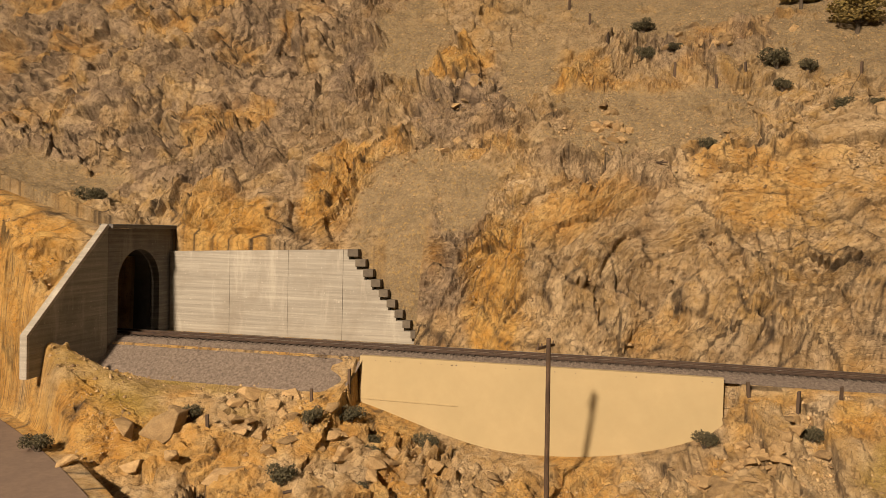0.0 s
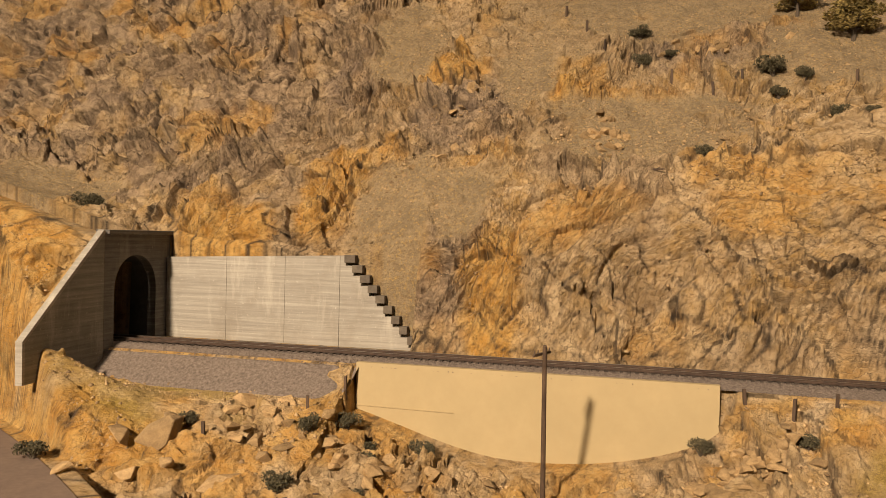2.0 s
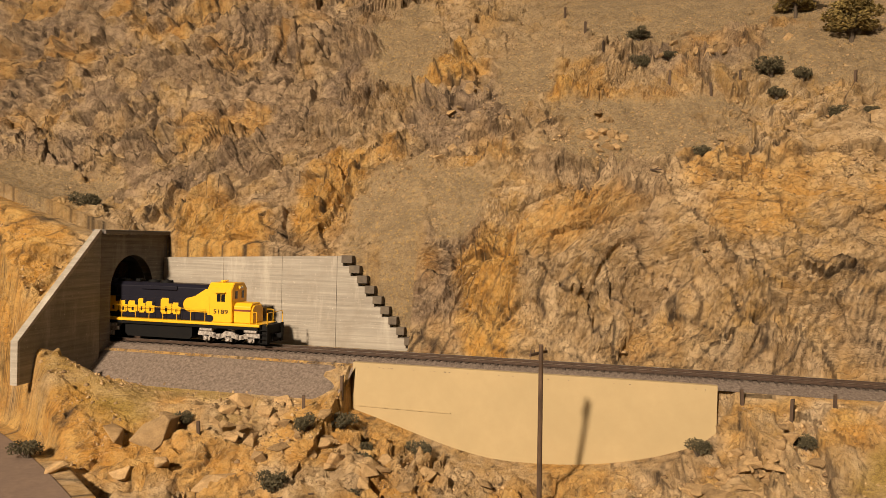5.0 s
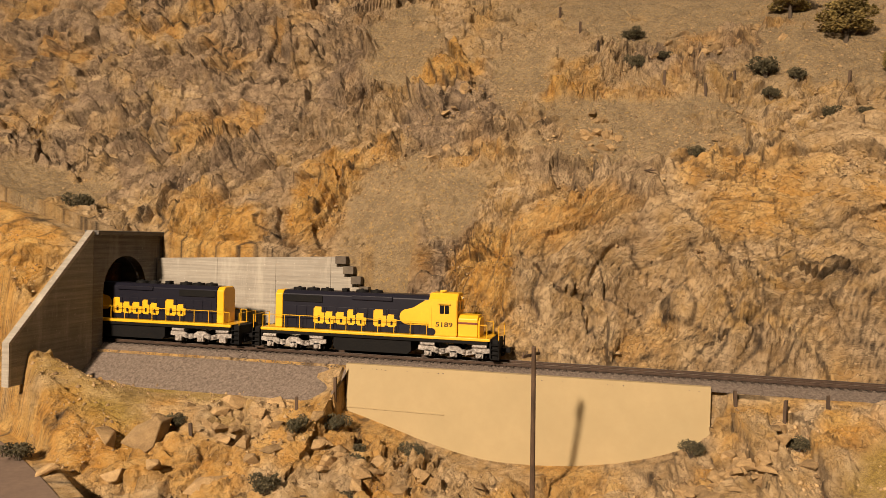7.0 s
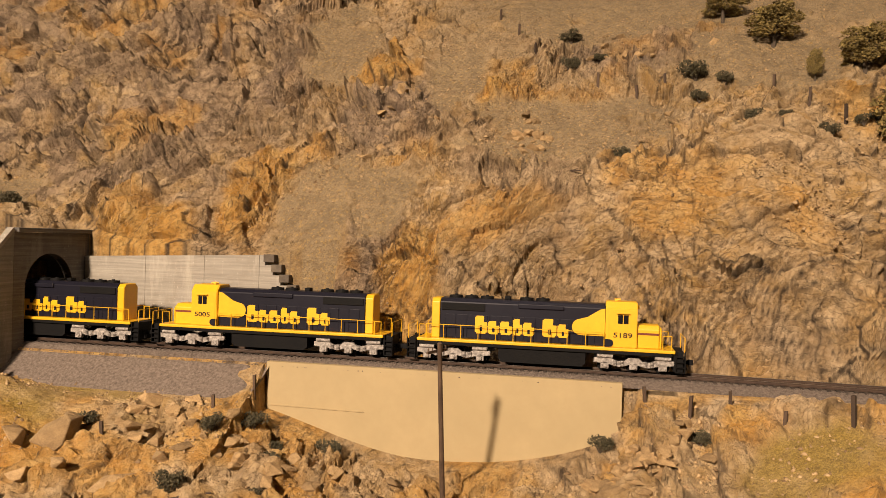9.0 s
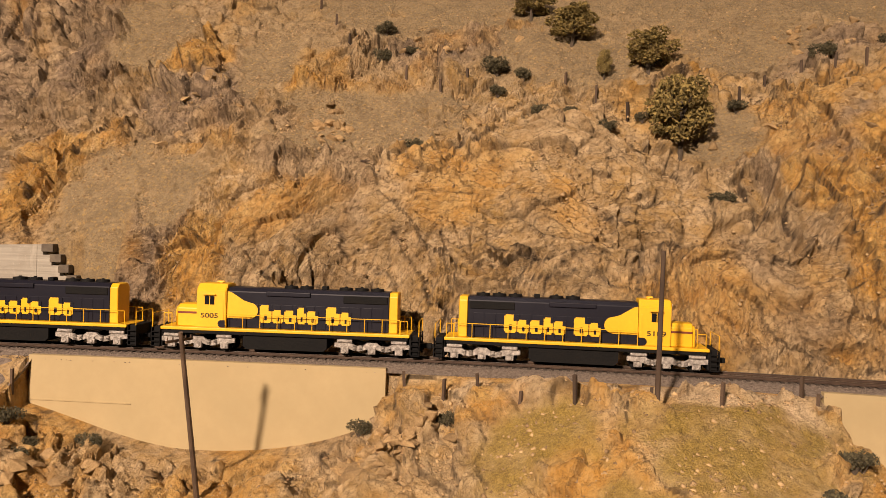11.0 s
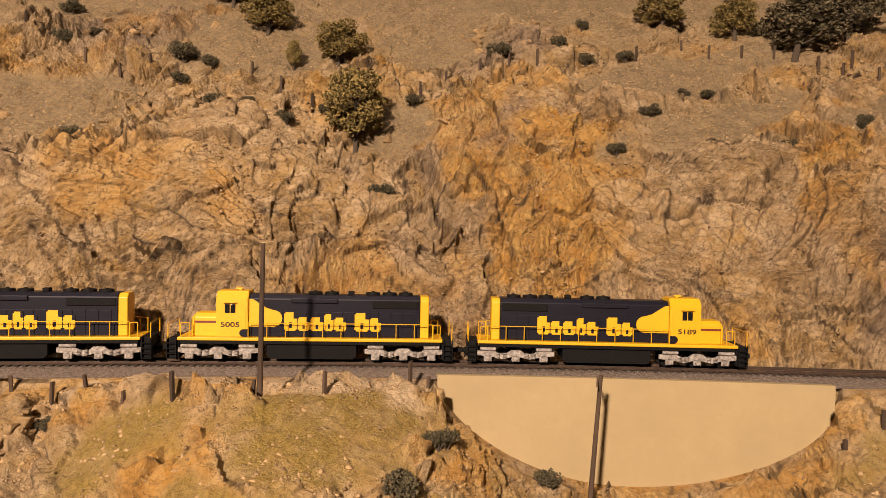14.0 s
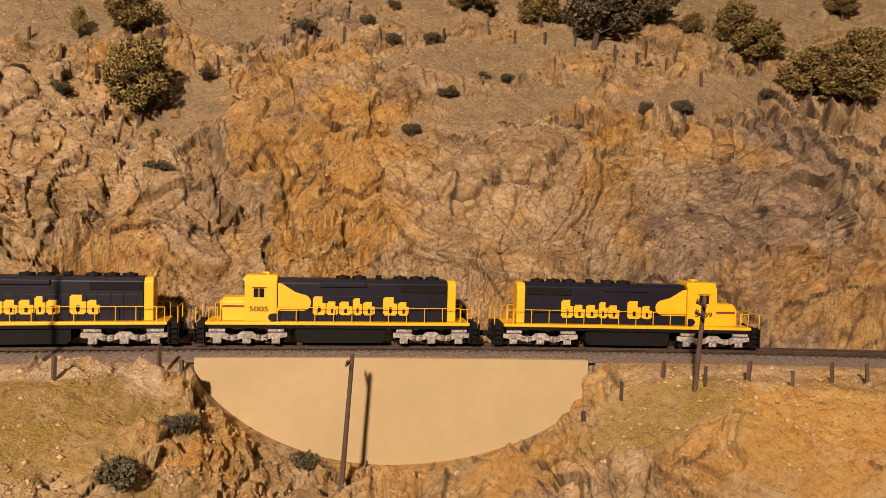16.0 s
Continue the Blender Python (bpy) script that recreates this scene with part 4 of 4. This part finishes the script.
# ---- posts and poles ----
def posts():
    rng = np.random.RandomState(33)
    kinds = []
    for _ in range(4):
        bm = bmesh.new()
        add_box(bm, -0.5, 0.5, -0.5, 0.5, -0.3, 1.0)
        for v in bm.verts:
            v.co.x += rng.uniform(-0.12, 0.12)
            v.co.z += rng.uniform(-0.08, 0.04) if v.co.z > 0 else 0
        kinds.append(mesh_of(bm, "fence_post", WOOD))
    rows = [(x, y, h, 0.0024) for x, y, h in FENCE] + [(x, y, 0.0175, 0.0026) for x, y in HILL_POSTS]
    for n, (x, y, h, w) in enumerate(rows):
        ob = new("fence_post", kinds[n % 4])
        lean = 0.3 if n in (3, 5) else 0.06
        ob.matrix_basis = Matrix.Translation((x, y, ground_z(x, y))) @ Euler((rng.uniform(-0.05, 0.05), rng.uniform(-lean, lean), rng.uniform(0, 3))).to_matrix().to_4x4()
        ob.scale = (w, w, h)
        tagged(ob, "short dark weathered wooden fence post", "fence post", "fence posts")


def pole(x, y, z0, z1, arms, lean=(0, 0)):
    thing = tagged(new("telegraph_pole"), "dark brown wooden telegraph pole beside the railway", "telegraph pole", "telegraph poles")
    thing.location = (x, y, z0)
    h = z1 - z0
    bm = bmesh.new()
    add_rod(bm, (0, 0, -0.006), (lean[0], lean[1], h), 0.0021, 0.0016, 10)
    part("shaft", bm, WOOD, thing)
    for k in range(arms):
        z = h - 0.006 - 0.008 * k
        f = z / h
        turn = Matrix.Translation((lean[0] * f, lean[1] * f, z)) @ Matrix.Rotation(math.radians(68), 4, "Z")
        bm = bmesh.new()
        add_box(bm, -0.0125, 0.0125, 0.0014, 0.0028, -0.0009, 0.0009)
        for i in (-0.011, -0.006, 0.006, 0.011):
            add_rod(bm, (i, 0.0021, 0.0009), (i, 0.0021, 0.0032), 0.0006, 0.0004, 6)
        bm.transform(turn)
        part("crossarm", bm, WOOD, thing)


def logs():
    rng = np.random.RandomState(5)
    for x, y, length, turn in LOGS:
        bm = bmesh.new()
        add_rod(bm, (-length / 2, 0, 0), (0, 0.0006, 0.0004), 0.0012, 0.0011, 7)
        add_rod(bm, (0, 0.0006, 0.0004), (length / 2, 0, 0), 0.0011, 0.0006, 7)
        add_rod(bm, (length * 0.1, 0, 0), (length * 0.3, 0.003, 0.003), 0.0006, 0.0003, 6)
        ob = part("fallen_log", bm, WOOD)
        ob.matrix_basis = Matrix.Translation((x, y, ground_z(x, y) + 0.0015)) @ Euler((0, rng.uniform(-0.3, 0.3), turn)).to_matrix().to_4x4()
        tagged(ob, "thin dark fallen branch lying on the slope", "fallen branch", "fallen branches")


LOGS = [(0.012, -0.150, 0.028, 0.3), (0.772, -0.090, 0.024, -0.5), (0.845, 0.300, 0.018, 0.8), (0.875, 0.285, 0.026, -0.4), (0.255, 0.150, 0.03, -0.7)]
logs()
posts()
pole(0.1740, -0.0650, -0.0930, 0.0398, 1, (0.003, -0.047))
pole(0.5130, -0.0770, -0.0010, 0.1065, 0, (0.001, 0))
pole(0.7565, -0.1000, -0.0850, 0.0125, 1, (0.0065, 0))
pole(1.0120, -0.1700, -0.0150, 0.0615, 2, (0.0065, 0))


# ---- the dirt road at the foot of the slope ----
def road():
    n = 24
    co = []
    for i in range(n):
        t = -0.32 + 0.50 * i / (n - 1)
        for far in (0.012, 0.03, 0.06, 0.10, 0.16):
            f = far - 0.028 + 0.25 * t * t
            co.append((-0.19 + 0.8135 * t - 0.580 * f, -0.18 - 0.580 * t - 0.8135 * f, -0.0612 + 0.0006 * math.sin(30 * far)))
    me = grid_mesh("road", np.array(co), n, 5, ROAD)
    tagged(new("road", me), "smooth brown dirt road below the slope", "road", kind="structure")


road()


# ---- the locomotives ----
def lettering(thing, side):
    """The railway's name as plain yellow blocks of its size, along one side of the hood."""
    tall, low = 0.0155, 0.0114
    widths = [(0.0105, tall), (0.0098, low), (0.0105, low), (0.0078, tall * 0.92), (0.0098, low), (None, 0), (0.0120, tall), (0.0092, low)]
    x, z0 = 0.0, 0.0266
    for w, h in widths:
        if w is None:
            x += 0.0062
            continue

        def block(name, a, b, z_a, z_b, proud, mat, round_by, label=""):
            x_a, x_b = sorted((-0.0585 + a, -0.0585 + b) if side < 0 else (0.0235 - a, 0.0235 - b))
            bm = bmesh.new()
            add_box(bm, x_a, x_b, *sorted((side * 0.0116, side * proud)), z_a, z_b)
            bmesh.ops.bevel(bm, geom=[e for e in bm.edges if abs(e.verts[0].co.y - e.verts[1].co.y) > 1e-5], offset=round_by, segments=3, affect="EDGES")
            part(name, bm, mat, thing, label)

        block("name_block", x, x + w, z0, z0 + h, 0.0120, YELLOW, 0.0012, "plain yellow painted letter shape")
        block("name_gap", x + 0.40 * w, x + 0.62 * w, z0 + 0.14 * h, z0 + 0.46 * h, 0.0122, BLUE, 0.0003)
        block("name_gap", x + 0.74 * w, x + 1.02 * w, z0 + 0.66 * h, z0 + 1.02 * h, 0.0122, BLUE, 0.0003)
        x += w + 0.0008


def truck(thing, cx):
    """A three-axle truck: side frames, journals, springs, six wheels."""
    for side in (-1, 1):
        y = side * 0.0135
        ya, yb = sorted((y, y + side * 0.0022))
        bm = bmesh.new()
        add_prism(bm, [(cx - 0.0325, 0.0085), (cx - 0.0325, 0.0122), (cx - 0.019, 0.0128), (cx - 0.014, 0.0100), (cx - 0.008, 0.0100), (cx - 0.004, 0.0130),
                       (cx + 0.004, 0.0130), (cx + 0.008, 0.0100), (cx + 0.014, 0.0100), (cx + 0.019, 0.0128), (cx + 0.0325, 0.0122), (cx + 0.0325, 0.0085),
                       (cx + 0.019, 0.0070), (cx + 0.011, 0.0052), (cx + 0.004, 0.0072), (cx - 0.004, 0.0072), (cx - 0.011, 0.0052), (cx - 0.019, 0.0070)], ya, yb)
        part("side_frame", bm, SILVER, thing, "dusty silver truck side frame with gap shade painted as dark spots")
        for ax in (-0.0235, 0.0, 0.0235):
            bm = bmesh.new()
            add_box(bm, cx + ax - 0.0034, cx + ax + 0.0034, min(ya, y - side * 0.001), max(yb, y + side * 0.0034), 0.0032, 0.0092, 0.0006)
            add_rod(bm, (cx + ax, y + side * 0.0030, 0.0058), (cx + ax, y + side * 0.0042, 0.0058), 0.0022, 0.0018, 12)
            part("journal_box", bm, SILVER, thing)
        for ax in (-0.0150, -0.0095, 0.0095, 0.0150):
            bm = bmesh.new()
            for k in range(4):
                bmesh.ops.create_cone(bm, cap_ends=True, segments=10, radius1=0.0017, radius2=0.0017, depth=0.0007,
                                      matrix=Matrix.Translation((cx + ax, y + side * 0.0026, 0.0066 + 0.0012 * k)))
            part("spring", bm, SILVER, thing)
        for k in (-0.0235, 0.0235):
            bm = bmesh.new()
            add_rod(bm, (cx + k - 0.0065, y + side * 0.0030, 0.0140), (cx + k + 0.0065, y + side * 0.0030, 0.0140), 0.0014, None, 10)
            part("brake_cylinder", bm, SILVER, thing)


def wheels(thing, cx):
    for ax in (-0.0235, 0.0, 0.0235):
        bm = bmesh.new()
        for side in (-1, 1):
            add_rod(bm, (0, side * 0.0070, 0), (0, side * 0.0094, 0), 0.0058, 0.0057, 20)
            add_rod(bm, (0, side * 0.0066, 0), (0, side * 0.0072, 0), 0.0063, 0.0063, 20)
        add_rod(bm, (0, -0.007, 0), (0, 0.007, 0), 0.0014, None, 8)
        ob = part("wheelset", bm, BLACK, thing)
        ob.location = (cx + ax, 0, 0.0058)


def locomotive(number):
    """A six-axle road engine, 0.24 m long, its cab towards +x, its origin at the rail top."""
    thing = tagged(new("locomotive"), "blue-black and yellow six-axle model diesel locomotive on the track", "locomotive", "locomotives of the train")
    bm = bmesh.new()
    add_box(bm, -0.1075, 0.1075, -0.0172, 0.0172, 0.0158, 0.0186, 0.0003)
    part("underframe", bm, BLACK, thing)
    bm = bmesh.new()
    add_box(bm, -0.1090, 0.1095, -0.0180, 0.0180, 0.0187, 0.0212, 0.0004)
    part("walkway_sill", bm, YELLOW, thing, "yellow walkway edge")
    bm = bmesh.new()
    add_prism(bm, [(-0.0370, 0.0155), (0.0370, 0.0155), (0.0370, 0.0065), (0.0340, 0.0035), (-0.0340, 0.0035), (-0.0370, 0.0065)], -0.0150, 0.0150)
    part("fuel_tank", bm, BLACK, thing)
    bm = bmesh.new()
    for side in (-1, 1):
        add_rod(bm, (-0.034, side * 0.0130, 0.0140), (0.034, side * 0.0130, 0.0140), 0.0020, None, 10)
    part("air_reservoir", bm, BLACK, thing)
    # long hood with a sloping roof edge
    def hood(x0, x1, half, top, mat, name, label=""):
        b = bmesh.new()
        section = [(-half, 0.0213), (-half, top - 0.0035), (-half + 0.0035, top), (half - 0.0035, top), (half, top - 0.0035), (half, 0.0213)]
        f = [b.verts.new((x0, y, z)) for y, z in section]
        g = [b.verts.new((x1, y, z)) for y, z in section]
        b.faces.new(f)
        b.faces.new(g[::-1])
        for i in range(6):
            b.faces.new((f[i], g[i], g[(i + 1) % 6], f[(i + 1) % 6]))
        bmesh.ops.recalc_face_normals(b, faces=b.faces[:])
        bmesh.ops.bevel(b, geom=b.edges[:], offset=0.0005, segments=1, affect="EDGES")
        return part(name, b, mat, thing, label)

    hood(-0.0900, 0.0526, 0.0112, 0.0565, BLUE, "long_hood", "blue-black long hood")
    hood(-0.0975, -0.0903, 0.0113, 0.0562, YELLOW, "hood_end", "yellow hood end")
    hood(0.0973, 0.0990, 0.0108, 0.0385, YELLOW, "nose_door")
    hood(0.0790, 0.0970, 0.0113, 0.0405, YELLOW, "nose", "yellow low short nose")
    # radiator section and flared intake, proud of the hood
    for side in (-1, 1):
        bm = bmesh.new()
        ya, yb = sorted((side * 0.0112, side * 0.0122))
        add_box(bm, -0.0885, -0.0500, ya, yb, 0.0460, 0.0525, 0.0004)
        part("radiator_grille", bm, BLACK, thing)
    for i in range(13):
        x = -0.0850 + 0.0100 * i
        for side in (-1, 1):
            bm = bmesh.new()
            ya, yb = sorted((side * 0.0112, side * 0.0116))
            add_box(bm, x, x + 0.0092, ya, yb, 0.0225, 0.0425, 0.0002)
            part("hood_door", bm, BLUE, thing)
    bm = bmesh.new()
    add_box(bm, -0.0210, 0.0180, -0.0128, 0.0128, 0.0500, 0.0540, 0.0006)
    part("blower_duct", bm, BLUE, thing)
    for x in (-0.078, -0.064, -0.050, -0.015, -0.001):
        bm = bmesh.new()
        bmesh.ops.create_cone(bm, cap_ends=True, segments=20, radius1=0.0062, radius2=0.0058, depth=0.0022, matrix=Matrix.Translation((x, 0, 0.0576)))
        bmesh.ops.create_cone(bm, cap_ends=True, segments=12, radius1=0.0018, radius2=0.0012, depth=0.0012, matrix=Matrix.Translation((x, 0, 0.0592)))
        part("roof_fan", bm, BLACK, thing)
    bm = bmesh.new()
    add_box(bm, -0.034, -0.029, -0.004, 0.004, 0.0565, 0.0595, 0.0004)
    part("exhaust_stack", bm, BLACK, thing)
    # yellow lobe that runs back from the cab, and the dark one below it
    for side in (-1, 1):
        ya, yb = sorted((side * 0.01165, side * 0.0121))
        lobe = [(0.0524, 0.0298), (0.0524, 0.0530), (0.0490, 0.0525), (0.0380, 0.0455)]
        lobe += [(0.0325 - 0.0075 * math.sin(math.pi * i / 8), 0.0368 + 0.0070 * math.cos(math.pi * i / 8)) for i in range(9)]
        bm = bmesh.new()
        add_prism(bm, lobe, ya, yb)
        part("colour_lobe", bm, YELLOW, thing, "yellow rounded paint panel")
        bm = bmesh.new()
        ya, yb = sorted((side * 0.0150, side * 0.01545))
        add_prism(bm, [(0.0526, 0.0216), (0.0526, 0.0280)] + [(0.0565 + 0.0032 * math.sin(math.pi * i / 6), 0.0248 + 0.0032 * math.cos(math.pi * i / 6)) for i in range(7)], ya, yb)
        part("dark_lobe", bm, BLUE, thing)
    # cab
    bm = bmesh.new()
    section = [(-0.0150, 0.0213), (-0.0150, 0.0535), (-0.0100, 0.0592), (0.0100, 0.0592), (0.0150, 0.0535), (0.0150, 0.0213)]
    f = [bm.verts.new((0.0528, y, z)) for y, z in section]
    g = [bm.verts.new((0.0788, y, z)) for y, z in section]
    bm.faces.new(f)
    bm.faces.new(g[::-1])
    for i in range(6):
        bm.faces.new((f[i], g[i], g[(i + 1) % 6], f[(i + 1) % 6]))
    bmesh.ops.recalc_face_normals(bm, faces=bm.faces[:])
    bmesh.ops.bevel(bm, geom=bm.edges[:], offset=0.0006, segments=2, affect="EDGES")
    cab = part("cab", bm, YELLOW, thing, "yellow cab")
    for side in (-1, 1):
        for x in (0.0630, 0.0676):
            bm = bmesh.new()
            ya, yb = sorted((side * 0.0149, side * 0.0152))
            add_box(bm, x, x + 0.0040, ya, yb, 0.0412, 0.0486, 0.0002)
            part("side_window", bm, DARKGLASS, cab, "dark side window")
        bm = bmesh.new()
        ya, yb = sorted((side * 0.0150, side * 0.0172))
        add_prism(bm, [(0.0615, 0.0498), (0.0730, 0.0498), (0.0725, 0.0506), (0.0620, 0.0506)], ya, yb)
        part("sunshade", bm, YELLOW, cab)
        bm = bmesh.new()
        ya, yb = sorted((side * 0.0114, side * 0.0117))
        add_box(bm, 0.0795, 0.0968, ya, yb, 0.0325, 0.0342)
        part("nose_stripe", bm, REDLINE, thing, "dark red stripe")
        bm = bmesh.new()
        add_box(bm, 0.0545, 0.0557, *sorted((side * 0.0150, side * 0.0154)), 0.0225, 0.0470)
        part("door_seam", bm, YELLOW, cab)
        font = bpy.data.curves.new("road_number", "FONT")
        font.body, font.size, font.extrude, font.align_x = number, 0.0064, 0.0001, "CENTER"
        font.offset = 0.00008
        font.materials.append(BLUE)
        ob = new("road_number", font)
        ob.parent = thing
        ob.matrix_basis = Matrix.Translation((0.0672, side * 0.0151, 0.0297)) @ Matrix.Rotation(radians(0 if side < 0 else 180), 4, "Z") @ Matrix.Rotation(radians(90), 4, "X") @ Matrix.Diagonal((1.25, 0.9, 1, 1))
    for y in (-0.0085, 0.0040):
        bm = bmesh.new()
        add_box(bm, 0.0785, 0.0791, y, y + 0.0045, 0.0440, 0.0515, 0.0002)
        part("windscreen", bm, DARKGLASS, cab, "dark windscreen")
    bm = bmesh.new()
    add_box(bm, 0.0770, 0.0810, -0.0032, 0.0032, 0.0530, 0.0565, 0.0004)
    head = part("headlight", bm, YELLOW, thing)
    bm = bmesh.new()
    for y in (-0.0015, 0.0015):
        add_rod(bm, (0.0809, y, 0.0548), (0.0814, y, 0.0548), 0.0011, None, 12)
    part("lens", bm, GLASS_LIGHT, head, "pale lamp lens")
    bm = bmesh.new()
    for y in (-0.0025, 0.0, 0.0025):
        add_rod(bm, (0.060, y, 0.0606), (0.0650, y, 0.0606), 0.0005, 0.0009, 8)
    add_box(bm, 0.0605, 0.0625, -0.003, 0.003, 0.0590, 0.0603)
    part("horn", bm, YELLOW, thing)
    # handrails
    for side in (-1, 1):
        y = side * 0.0174
        bm = bmesh.new()
        add_rod(bm, (-0.1005, y, 0.0335), (0.0520, y, 0.0335), 0.00032, None, 6)
        part("handrail", bm, YELLOW, thing, "thin yellow handrail")
        for i in range(11):
            bm = bmesh.new()
            x = -0.1005 + 0.01525 * i
            add_rod(bm, (x, y, 0.0205), (x, y, 0.0336), 0.00034, None, 6)
            part("stanchion", bm, YELLOW, thing)
        for x0, x1 in ((0.0995, 0.1065), (-0.1070, -0.1010)):
            bm = bmesh.new()
            add_rod(bm, (x0, y, 0.0205), (x0, y, 0.0330), 0.00034, None, 6)
            add_rod(bm, (x1, y, 0.0205), (x1, y, 0.0330), 0.00034, None, 6)
            add_rod(bm, (x0, y, 0.0330), (x1, y, 0.0330), 0.00032, None, 6)
            part("grab_rail", bm, YELLOW, thing)
        for end in (-1, 1):
            x = end * 0.1140
            bm = bmesh.new()
            for k in range(4):
                add_box(bm, x - 0.0035, x + 0.0035, *sorted((side * 0.0120, side * 0.0178)), 0.0032 + 0.0042 * k, 0.0039 + 0.0042 * k)
            add_box(bm, x - 0.0039, x - 0.0033, *sorted((side * 0.0120, side * 0.0178)), 0.0030, 0.0212)
            add_box(bm, x + 0.0033, x + 0.0039, *sorted((side * 0.0120, side * 0.0178)), 0.0030, 0.0212)
            part("step", bm, BLACK, thing, "black corner steps")
            bm = bmesh.new()
            add_rod(bm, (x + end * 0.003, side * 0.0165, 0.0200), (x + end * 0.003, side * 0.0165, 0.0325), 0.0004, None, 6)
            part("grab_iron", bm, YELLOW, thing)
    for end in (-1, 1):
        bm = bmesh.new()
        add_box(bm, *sorted((end * 0.1085, end * 0.1165)), -0.0150, 0.0150, 0.0035, 0.0205, 0.0005)
        part("pilot", bm, BLACK, thing)
        bm = bmesh.new()
        add_rod(bm, (end * 0.1165, -0.0155, 0.0325), (end * 0.1165, 0.0155, 0.0325), 0.00032, None, 6)
        part("end_rail", bm, YELLOW, thing)
        bm = bmesh.new()
        add_box(bm, *sorted((end * 0.1170, end * 0.1235)), -0.0016, 0.0016, 0.0085, 0.0120, 0.0004)
        add_box(bm, *sorted((end * 0.1215, end * 0.1255)), -0.0028, 0.0012, 0.0080, 0.0125, 0.0006)
        part("coupler", bm, BLACK, thing)
        bm = bmesh.new()
        for y in (-0.009, -0.0065, 0.0065, 0.009):
            add_rod(bm, (end * 0.1170, y, 0.0125), (end * 0.1195, y, 0.0055), 0.0006, None, 6)
        part("air_hose", bm, BLACK, thing)
    for side in (-1, 1):
        lettering(thing, side)
    for cx in (-0.0765, 0.0765):
        truck(thing, cx)
        wheels(thing, cx)
    return thing


LEAD = locomotive("5189")
SECOND = locomotive("5005")
THIRD = locomotive("5005")


# ---- what moves ----
# seconds, place of the leading engine's middle along the track
RUN = [(0.0, -0.7720), (1.75, -0.5753), (3.5, -0.3785), (5.25, -0.1816), (7.0, 0.0153), (8.0, 0.1277), (9.5, 0.2960), (11.0, 0.4642), (12.75, 0.6602), (14.5, 0.8559), (16.0, 1.0218)]


def motions():
    for engine, behind, turned in ((LEAD, 0.0, 0), (SECOND, 0.249, 180), (THIRD, 0.498, 180)):
        rows = []
        for t, s in RUN:
            a, b = on_track(s - behind - 0.0765)[0], on_track(s - behind + 0.0765)[0]
            mid, way = (a + b) / 2, b - a
            rows.append((t, pose(mid.x, mid.y, RAIL_Z, 0, 0, math.degrees(math.atan2(way.y, way.x)) + turned)))
        walk(engine, rows)


motions()
